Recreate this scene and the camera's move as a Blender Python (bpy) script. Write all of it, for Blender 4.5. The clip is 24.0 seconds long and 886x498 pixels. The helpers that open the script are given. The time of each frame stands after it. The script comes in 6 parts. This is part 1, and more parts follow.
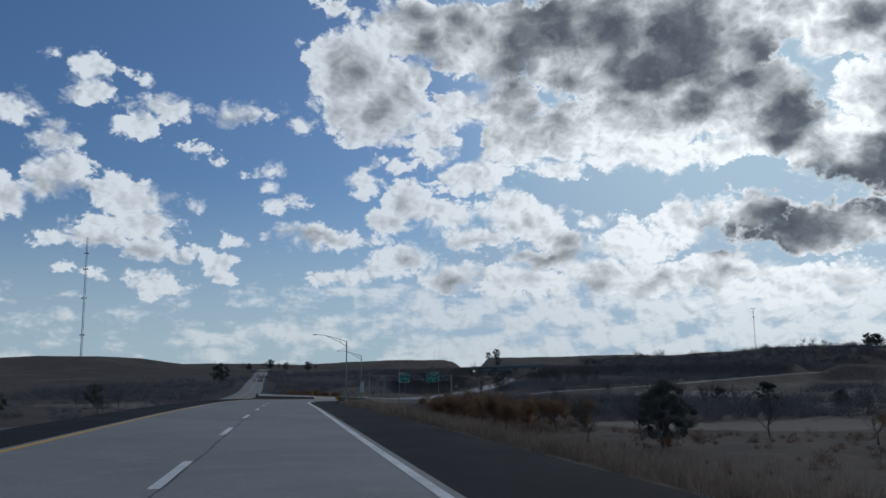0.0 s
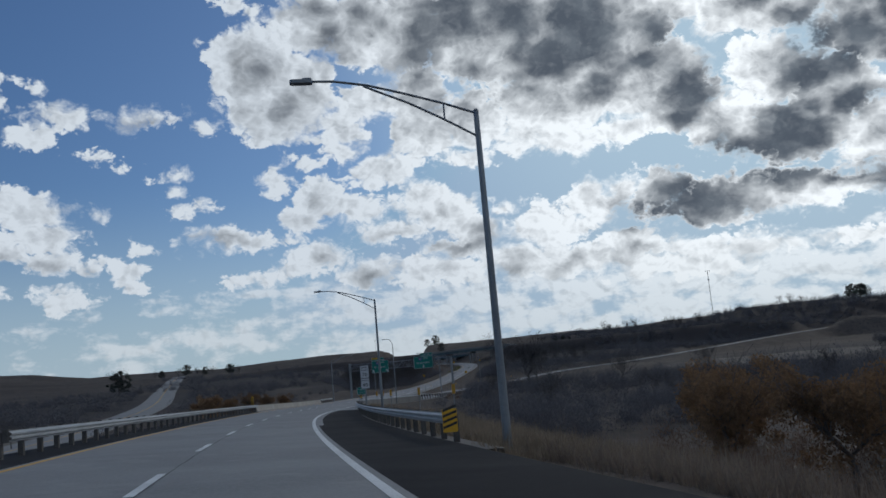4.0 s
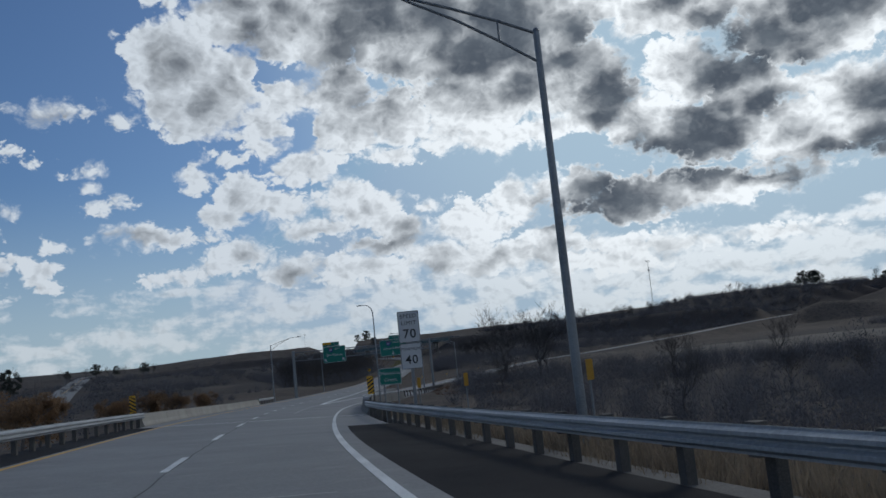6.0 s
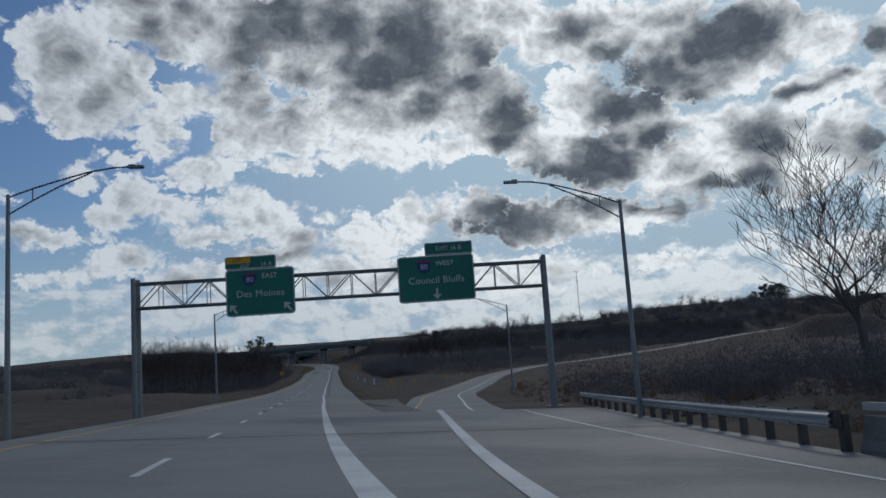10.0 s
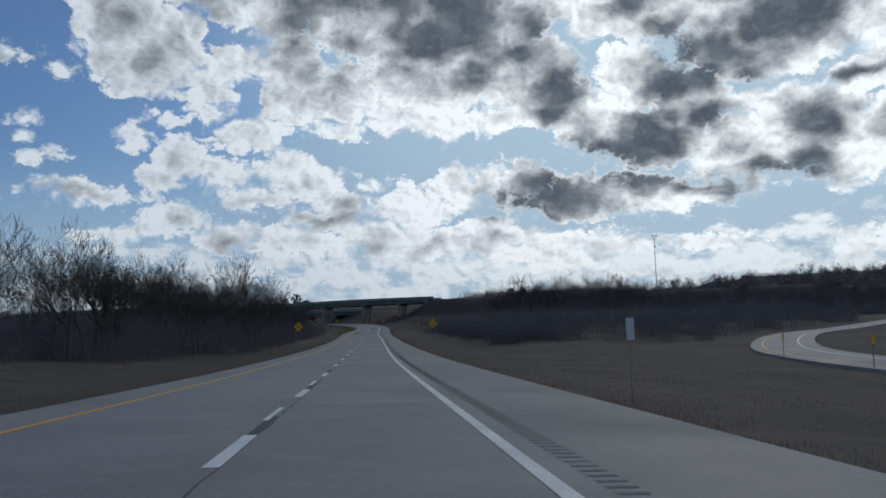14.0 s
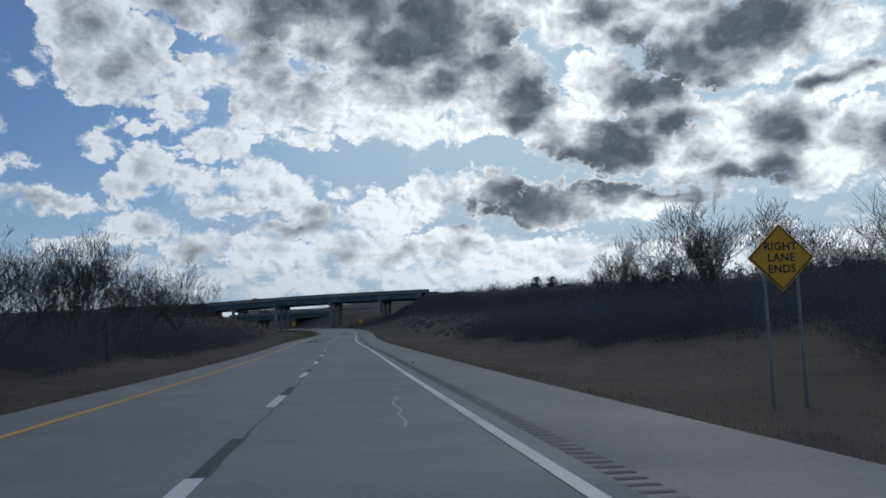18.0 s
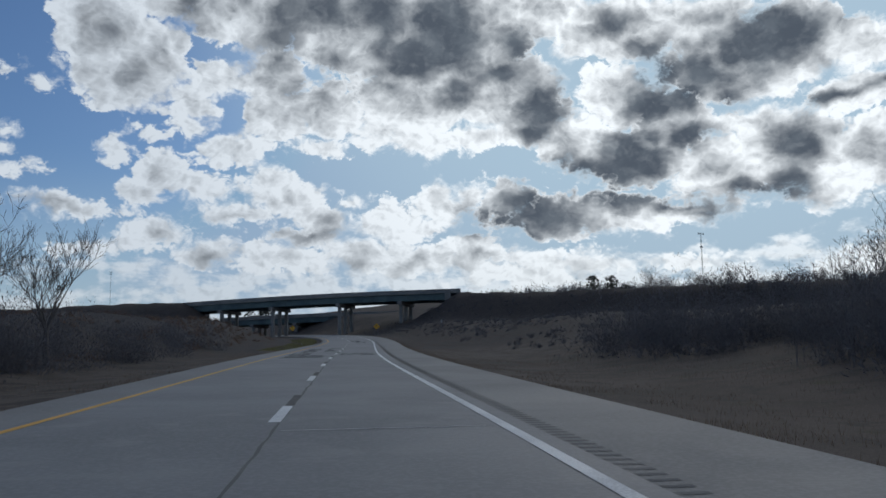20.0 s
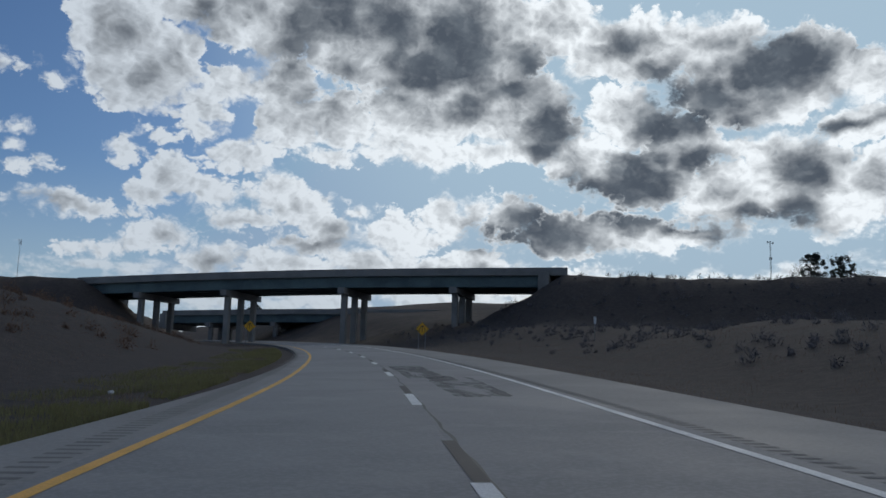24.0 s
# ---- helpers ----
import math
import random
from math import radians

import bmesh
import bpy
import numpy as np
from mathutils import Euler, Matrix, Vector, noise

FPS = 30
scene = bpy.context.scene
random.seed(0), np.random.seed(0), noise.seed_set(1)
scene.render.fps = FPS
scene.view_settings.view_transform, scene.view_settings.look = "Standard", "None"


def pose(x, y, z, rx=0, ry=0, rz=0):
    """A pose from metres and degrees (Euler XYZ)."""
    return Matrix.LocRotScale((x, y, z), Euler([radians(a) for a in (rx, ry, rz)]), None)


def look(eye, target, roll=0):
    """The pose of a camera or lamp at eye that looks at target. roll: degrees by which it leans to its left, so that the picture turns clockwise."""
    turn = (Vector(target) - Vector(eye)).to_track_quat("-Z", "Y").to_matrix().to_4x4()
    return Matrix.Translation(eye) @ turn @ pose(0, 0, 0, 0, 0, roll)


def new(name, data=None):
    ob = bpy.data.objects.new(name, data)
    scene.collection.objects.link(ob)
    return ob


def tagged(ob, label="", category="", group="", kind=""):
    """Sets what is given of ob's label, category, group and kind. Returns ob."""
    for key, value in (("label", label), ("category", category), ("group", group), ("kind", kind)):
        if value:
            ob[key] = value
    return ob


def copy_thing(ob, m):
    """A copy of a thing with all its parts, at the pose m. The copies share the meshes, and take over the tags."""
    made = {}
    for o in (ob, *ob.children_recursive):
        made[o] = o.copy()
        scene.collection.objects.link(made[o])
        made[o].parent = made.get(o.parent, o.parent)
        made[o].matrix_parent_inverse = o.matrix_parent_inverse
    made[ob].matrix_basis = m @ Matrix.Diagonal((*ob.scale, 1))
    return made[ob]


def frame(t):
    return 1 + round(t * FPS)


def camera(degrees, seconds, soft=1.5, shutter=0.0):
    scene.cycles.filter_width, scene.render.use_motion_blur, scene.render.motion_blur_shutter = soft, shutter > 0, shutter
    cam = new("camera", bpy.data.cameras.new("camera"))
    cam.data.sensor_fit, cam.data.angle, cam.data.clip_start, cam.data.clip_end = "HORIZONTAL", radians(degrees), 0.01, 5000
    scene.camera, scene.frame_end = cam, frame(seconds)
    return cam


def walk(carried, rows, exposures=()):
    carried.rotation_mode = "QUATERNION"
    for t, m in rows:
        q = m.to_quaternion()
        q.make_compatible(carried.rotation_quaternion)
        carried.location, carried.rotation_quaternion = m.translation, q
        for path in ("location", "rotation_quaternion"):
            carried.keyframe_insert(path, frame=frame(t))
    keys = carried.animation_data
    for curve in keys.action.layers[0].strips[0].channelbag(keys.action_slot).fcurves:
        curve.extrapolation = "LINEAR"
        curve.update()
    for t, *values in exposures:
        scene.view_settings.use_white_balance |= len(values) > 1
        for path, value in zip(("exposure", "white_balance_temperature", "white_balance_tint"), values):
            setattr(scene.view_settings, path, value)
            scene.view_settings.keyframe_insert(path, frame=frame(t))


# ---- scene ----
cam = camera(54.0, 24.0, soft=1.6)
ROWS = [
    (0.0, 0.00, -0.00, 1.83, 99.18, 0.50, 4.63),
    (0.5, -3.52, 13.07, 1.90, 99.35, 0.99, 4.51),
    (1.0, -6.92, 26.20, 1.98, 99.43, 1.60, 4.16),
    (1.5, -10.36, 39.39, 2.03, 99.43, 2.33, 3.74),
    (2.0, -13.73, 52.64, 2.04, 99.22, 3.00, 3.24),
    (2.5, -16.97, 65.97, 2.00, 98.98, 3.65, 2.63),
    (3.0, -20.28, 79.35, 1.95, 98.82, 4.12, 1.70),
    (3.5, -23.55, 92.78, 1.90, 98.64, 4.58, 0.74),
    (4.0, -26.66, 106.29, 1.83, 98.43, 5.02, -0.24),
    (4.5, -29.52, 119.91, 1.74, 98.20, 5.46, -1.25),
    (5.0, -32.01, 133.66, 1.63, 98.04, 5.80, -2.50),
    (5.5, -34.16, 147.50, 1.49, 97.92, 5.72, -3.89),
    (6.0, -36.31, 161.26, 1.34, 97.80, 5.82, -5.20),
    (6.5, -38.13, 174.88, 1.20, 97.87, 5.63, -6.40),
    (7.0, -39.35, 188.59, 1.05, 97.95, 5.29, -7.47),
    (7.5, -40.45, 202.55, 0.87, 98.07, 4.93, -8.37),
    (8.0, -41.34, 216.64, 0.69, 98.18, 4.76, -9.22),
    (8.5, -41.94, 230.80, 0.51, 98.33, 4.40, -10.21),
    (9.0, -42.31, 244.94, 0.32, 98.41, 4.44, -11.19),
    (9.5, -42.44, 258.97, 0.10, 98.54, 4.34, -12.25),
    (10.0, -42.34, 273.04, -0.08, 98.28, 3.87, -12.41),
    (10.5, -41.98, 287.10, -0.22, 98.01, 3.36, -12.50),
    (11.0, -41.32, 301.12, -0.31, 97.74, 2.81, -12.51),
    (11.5, -40.30, 315.07, -0.35, 97.51, 2.20, -12.45),
    (12.0, -39.25, 328.94, -0.32, 98.28, 0.95, -11.70),
    (12.5, -38.14, 342.84, -0.34, 97.24, 0.24, -10.76),
    (13.0, -37.09, 356.75, -0.28, 96.75, -0.25, -10.31),
    (13.5, -36.01, 370.69, -0.13, 96.59, 0.43, -10.05),
    (14.0, -34.91, 384.67, 0.04, 96.46, 1.29, -9.92),
    (14.5, -33.75, 398.62, 0.16, 96.51, 1.64, -10.16),
    (15.0, -32.60, 412.53, 0.30, 96.68, 1.86, -10.55),
    (15.5, -31.45, 426.38, 0.47, 96.88, 1.82, -11.06),
    (16.0, -30.19, 440.16, 0.65, 96.98, 1.88, -11.38),
    (16.5, -28.89, 453.87, 0.87, 96.95, 2.03, -11.59),
    (17.0, -27.58, 467.57, 1.14, 96.89, 2.03, -11.75),
    (17.5, -26.30, 481.35, 1.45, 96.86, 1.89, -11.85),
    (18.0, -25.03, 495.03, 1.77, 96.93, 1.73, -11.83),
    (18.5, -23.78, 508.53, 2.12, 97.11, 1.10, -11.76),
    (19.0, -22.47, 521.84, 2.47, 97.29, 0.72, -11.53),
    (19.5, -21.18, 535.00, 2.81, 97.37, 0.56, -11.21),
    (20.0, -20.20, 548.06, 3.17, 97.58, 0.83, -11.18),
    (20.5, -19.40, 561.07, 3.55, 97.82, 1.12, -11.18),
    (21.0, -18.64, 574.06, 3.96, 98.08, 1.42, -11.21),
    (21.5, -17.78, 587.06, 4.40, 98.35, 1.70, -11.26),
    (22.0, -16.67, 600.13, 4.87, 98.47, 1.89, -11.58),
    (22.5, -15.57, 613.31, 5.34, 98.46, 1.42, -11.77),
    (23.0, -14.58, 626.64, 5.79, 98.40, 0.56, -11.79),
    (23.5, -13.53, 640.05, 6.27, 98.41, -0.42, -11.66),
    (24.0, -12.31, 653.49, 6.79, 98.47, -1.55, -11.21),
]
walk(cam, [(t, pose(x, y, z, rx, ry, rz)) for t, x, y, z, rx, ry, rz in ROWS],
     [(0.0, 0.0), (4.0, 0.0), (8.0, -.15), (10.0, -.2), (13.0, -.08), (15.0, .03), (19.0, .03), (22.0, -.10), (24.0, -.10)])

# ---------------------------------------------------------------- sky and sun
SUN_AZ, SUN_EL = 30.0, 26.0

# heaped clouds and their grey undersides: azimuth east of north, elevation, half width, half height (degrees), thickness
CLOUDS_NORTH = [(-10.7, 20.7, 3.1, 2.5), (-9, 18.1, 2.9, 1.7), (-11, 18, 2, 1.5), (-9.4, 16.8, 2, 0.9), (-7.3, 19.5, 2.1, 2), (-6.2, 23.3, 3.2, 1.7),
                (-3.3, 22.7, 3.3, 2), (-0.4, 22.4, 3.3, 2.4), (-3.5, 18.1, 2.1, 1.1), (-5.3, 17, 1.4, 1.2), (-5.5, 15.4, 1.1, 0.7),
                (-7.6, 14.9, 0.7, 0.3), (0.4, 16.1, 2, 1.8), (-0.2, 18.6, 2.2, 1.9), (3.1, 16.8, 2.2, 1.6), (6.4, 22, 6.1, 3.5),
                (12.2, 21.4, 5.4, 3.9), (10, 17.6, 4.6, 2.2), (15.8, 17.8, 3.8, 2.5), (17.5, 15.9, 2.3, 1.8), (4.5, 16, 1.9, 0.9),
                (7.5, 15.3, 2.3, 0.8), (10.5, 14.8, 2.7, 0.7), (14.4, 14.9, 2.7, 0.8)]
CLOUDS_LOW = [(-9.8, 13.5, 1.1, 0.8), (-14.7, 12.4, 0.5, 0.3), (-2.2, 13.9, 2.7, 0.9), (2.9, 14, 2.2, 0.6), (-6.8, 12.5, 1.7, 1.4),
              (-8, 11.2, 1.5, 0.9), (-4.8, 11.7, 2.1, 1), (-2.3, 11.9, 1.4, 0.6), (0, 11.8, 1.8, 1.1), (1.3, 10.7, 2.2, 1.1), (-2, 10.1, 2.7, 0.9),
              (3.4, 9.5, 1.8, 1.3), (1.9, 8.4, 2.5, 0.7), (5.7, 11, 1.3, 0.4), (10.5, 11.2, 1.3, 1.1), (11.3, 10.1, 1.7, 1.1), (13, 11.6, 1.5, 0.7),
              (7.5, 9.6, 2.6, 0.9), (9, 8.8, 2.2, 0.8), (-12.4, 9.9, 3.4, 0.6), (-6.9, 8.8, 2.4, 1), (-8.6, 7.8, 2, 0.6), (-11.8, 7.5, 1.9, 0.5),
              (-4.2, 7.3, 2.1, 1.1)]
CLOUDS_SUN = [(0.7, 7, 3.2, 0.9), (5.9, 7.5, 2.6, 1.1), (9.9, 6.8, 3.4, 1.1), (13, 7.3, 2.2, 0.9), (15.9, 10.8, 1.9, 1.1), (18.8, 9.5, 4.4, 1.3),
              (23.6, 9.5, 4, 0.9), (28, 9.7, 3.1, 0.6), (21.1, 21.2, 2.3, 1.7), (18.2, 22.6, 3.1, 1.7), (24.2, 21.2, 3.3, 2.1),
              (28.7, 21.2, 3.9, 1.7), (23.3, 17, 3, 2.1), (19.7, 14.5, 2.2, 1.8), (24, 12.9, 3.3, 1.8), (30.8, 18.4, 4.8, 2.4),
              (26.8, 15.1, 2.5, 2.1), (34.1, 19.5, 3, 2), (33.5, 12.7, 3.6, 2.4), (29.3, 11.9, 2.8, 1.8), (31.8, 14.7, 2.7, 1),
              (37.3, 15.8, 2.8, 1.2), (38.4, 12.2, 2.1, 2), (38.6, 18.5, 2.5, 1.3)]
CLOUDS_EAST = [(35.5, 10.3, 2.9, 1), (18.6, 6.9, 3.3, 0.7), (22.2, 6.5, 2.2, 0.5), (26.9, 6.4, 2.8, 0.5), (38.8, 6.2, 1.8, 0.5),
               (36.8, 5.3, 2.8, 0.5), (16.6, 5.6, 4.4, 0.7), (41.5, 14.9, 1.7, 1.9), (41.7, 9.9, 2.3, 1.3), (42.3, 17.9, 1.7, 1.5)]
CLOUDS_WEST = [(-27.7, 19.7, 1.3, 1.1), (-27.8, 18.1, 1.3, 1), (-24.6, 19.3, 1, 0.5), (-22.9, 17.6, 2.7, 1), (-24.5, 16.4, 1.7, 0.8),
               (-17.9, 17.4, 2.5, 0.8), (-21.1, 15.4, 1.2, 0.5), (-19.4, 14.8, 0.8, 0.3), (-30, 20.1, 0.4, 0.3), (-29, 15, 1.6, 1.1),
               (-28.7, 13.3, 2.2, 1.3), (-29.9, 12.6, 1.5, 1.3), (-25.2, 12.1, 2.8, 1.4), (-24.2, 10.6, 2.6, 1.2), (-23.5, 9.2, 2.2, 0.8),
               (-26.7, 9.7, 2.2, 1), (-28.3, 9.3, 1.9, 0.5), (-16.4, 14.3, 1.2, 0.3), (-15.3, 11.9, 1.4, 0.5), (-18.2, 9.7, 1, 0.4),
               (-19.2, 8.1, 1.2, 1), (-18.7, 7, 1.2, 0.5), (-22.5, 6.7, 2, 0.8), (-12, 24.5, 1.1, 0.8)]
CLOUDS_WISPS = [(-10.7, 24, 0.9, 0.4), (-16, 13.1, 0.7, 0.3), (-20.8, 12, 1, 0.3), (-28.2, 7.3, 1.4, 0.3), (-23.5, 7.3, 1.5, 0.5),
                (-13.9, 16.9, 1, 0.3), (-32.1, 16.7, 1.8, 1), (-32.2, 11.5, 1.7, 1.6)]
CORES_NORTH = [(-10, 20.4, 1.8, 1.3, 0.48), (-5.8, 22.6, 1.4, 1.3, 0.62), (-6.1, 24, 2.1, 0.8, 0.67), (0.8, 22.8, 1.9, 1.7, 0.87), (-0.1, 19.7, 1.3, 1.4, 0.67), (6.5, 22.7, 4.2, 2.1, 0.9),
               (11.9, 22.4, 3.5, 2.8, 1.05), (10.2, 20.1, 3.9, 1.6, 1.05), (15.1, 19, 3.1, 1.4, 0.9), (12.7, 17.7, 2.3, 1.3, 0.85), (18, 16.9, 1.7, 1.8, 0.95), (17.5, 15.1, 1.1, 1.1, 0.8),
               (7.7, 18.4, 1.9, 1.1, 0.65), (2.3, 8.6, 2, 0.6, 0.7), (0.8, 9.6, 1.4, 0.5, 0.4), (-2.4, 9.7, 1.4, 0.4, 0.45), (-7.2, 8.4, 1.2, 0.5, 0.45), (-12.7, 9.9, 2.5, 0.3, 0.45)]
CORES_SUN = [(23.1, 21.5, 2.3, 1.1, 0.75), (25.2, 20, 2.2, 1.1, 0.75), (28.7, 21.2, 2.2, 1, 0.65), (31.3, 19, 3.2, 1.8, 1.05), (29, 18, 2.6, 1.8, 1.05), (34.2, 19.8, 2.4, 1.6, 1.05),
             (25.1, 16.1, 2.2, 1.5, 1.05), (27.7, 16.8, 2, 1.5, 1.05), (27.1, 14, 2, 1.2, 0.95), (37.2, 19.6, 1.2, 1, 0.65), (24, 12.9, 2.9, 1.7, 1.05), (19.5, 12.4, 3.4, 1.2, 0.85),
             (16.4, 12.3, 1.6, 1, 0.65), (14.7, 9.4, 2.1, 1.5, 1.05), (18.5, 9.7, 3.7, 1.5, 1.05), (22.6, 10.4, 3.5, 1.1, 0.95), (26.2, 9.9, 3.4, 0.7, 0.75), (16.1, 8.6, 2.7, 0.7, 0.9)]
CORES_EAST = [(34.2, 12.9, 2.3, 1.7, 0.95), (33.3, 10.9, 1.8, 1.4, 0.85), (31.2, 10.6, 2.3, 0.8, 0.65), (28.3, 9.5, 2, 0.5, 0.55), (36.6, 15.9, 2.5, 0.6, 0.85), (38.9, 16.1, 1.4, 0.5, 0.65),
              (3.4, 9.8, 1.3, 1, 0.45), (9.2, 6.9, 2.2, 0.7, 0.45), (13.7, 6.9, 2, 0.7, 0.55), (5.8, 6.7, 1.7, 0.7, 0.35), (-3.9, 6.9, 1.6, 0.6, 0.4), (-7.8, 11.2, 1.5, 0.5, 0.35),
              (40.2, 11.8, 1.7, 1.5, 0.6), (41.6, 17.8, 1.4, 1, 0.7)]
CORES_BETWEEN = [(-4.8, 21, 2.1, 2, 0.5), (0.3, 20.9, 2.6, 2.1, 0.68), (7.1, 20.6, 2.3, 2.1, 0.8), (3.5, 17.7, 1.9, 1.1, 0.6), (-1.4, 15.8, 1.4, 1.1, 0.42),
                 (-1.1, 23.5, 2.2, 2, 0.62), (1.2, 17.9, 1.7, 1.8, 0.5), (-3.3, 23.9, 2.6, 1.3, 0.58), (2.7, 24.2, 3, 2, 0.85), (5.4, 17.8, 2.3, 1.4, 0.55), (13.8, 8.4, 1.5, 0.7, 0.8),
                 (3.8, 22.8, 2.7, 2.4, 0.85), (4.7, 19.6, 2.3, 1.4, 0.7), (20.9, 11.1, 2.6, 0.9, 0.9), (17, 10.5, 2.2, 1.1, 0.9), (25.3, 14.2, 1.6, 1.1, 0.9),
                 (26.5, 18.4, 1.8, 1, 0.8), (29.9, 16.4, 1.4, 1.2, 0.8), (16.4, 20.3, 2.3, 1.6, 0.8), (22.4, 12, 2.2, 1.1, 0.9)]
CORES_WEST = [(-23.5, 17.1, 1.5, 0.5, 0.3), (-17.6, 17, 1.8, 0.3, 0.45), (-27.4, 12.3, 1.6, 0.6, 0.35), (-26.7, 9.4, 2.5, 0.5, 0.4),
              (-24.1, 8.8, 2, 0.4, 0.35), (-9, 18.3, 1.9, 1.8, 0.35), (-22.5, 6.2, 1.7, 0.3, 0.3)]


class Nodes:
    """Short-hand for building node trees."""

    def __init__(self, tree):
        self.t = tree

    def put(self, sock, v):
        if isinstance(v, bpy.types.NodeSocket):
            self.t.links.new(v, sock)
        elif v is not None:
            sock.default_value = v

    def math(self, op, a, b=None, c=None, clamp=False):
        n = self.t.nodes.new("ShaderNodeMath")
        n.operation, n.use_clamp = op, clamp
        for s, v in zip(n.inputs, (a, b, c)):
            self.put(s, v)
        return n.outputs[0]

    def vec(self, op, a, b=None):
        n = self.t.nodes.new("ShaderNodeVectorMath")
        n.operation = op
        self.put(n.inputs[0], a)
        self.put(n.inputs[1], b)
        return n.outputs["Value"] if op in ("LENGTH", "DOT_PRODUCT") else n.outputs[0]

    def xyz(self, x, y, z=0.0):
        n = self.t.nodes.new("ShaderNodeCombineXYZ")
        for s, v in zip(n.inputs, (x, y, z)):
            self.put(s, v)
        return n.outputs[0]

    def split(self, v):
        n = self.t.nodes.new("ShaderNodeSeparateXYZ")
        self.put(n.inputs[0], v)
        return n.outputs

    def noise(self, v, scale, detail=4.0, rough=0.55, distort=0.0, color=False):
        n = self.t.nodes.new("ShaderNodeTexNoise")
        self.put(n.inputs["Vector"], v)
        n.inputs["Scale"].default_value, n.inputs["Detail"].default_value = scale, detail
        n.inputs["Roughness"].default_value, n.inputs["Distortion"].default_value = rough, distort
        return n.outputs["Color" if color else "Fac"]

    def billow(self, v, scale, detail=1.0):
        """Rounded lobes with creases between them, as on heaped clouds; about zero on average."""
        n = self.noise(v, scale, detail, 0.5)
        return self.math("SUBTRACT", self.math("MULTIPLY", self.math("ABSOLUTE", self.math("SUBTRACT", n, 0.5)), 4.0), 0.42)

    def step(self, v, a, b, lo=0.0, hi=1.0):
        n = self.t.nodes.new("ShaderNodeMapRange")
        n.interpolation_type = "SMOOTHSTEP"
        self.put(n.inputs[0], v)
        for s, x in zip(n.inputs[1:5], (a, b, lo, hi)):
            self.put(s, x)
        return n.outputs[0]

    def mix(self, f, a, b, kind="MIX"):
        n = self.t.nodes.new("ShaderNodeMix")
        n.data_type, n.blend_type = "RGBA", kind
        self.put(n.inputs[0], f)
        for s, v in ((n.inputs[6], a), (n.inputs[7], b)):
            self.put(s, (*v, 1) if isinstance(v, tuple) and len(v) == 3 else v)
        return n.outputs[2]


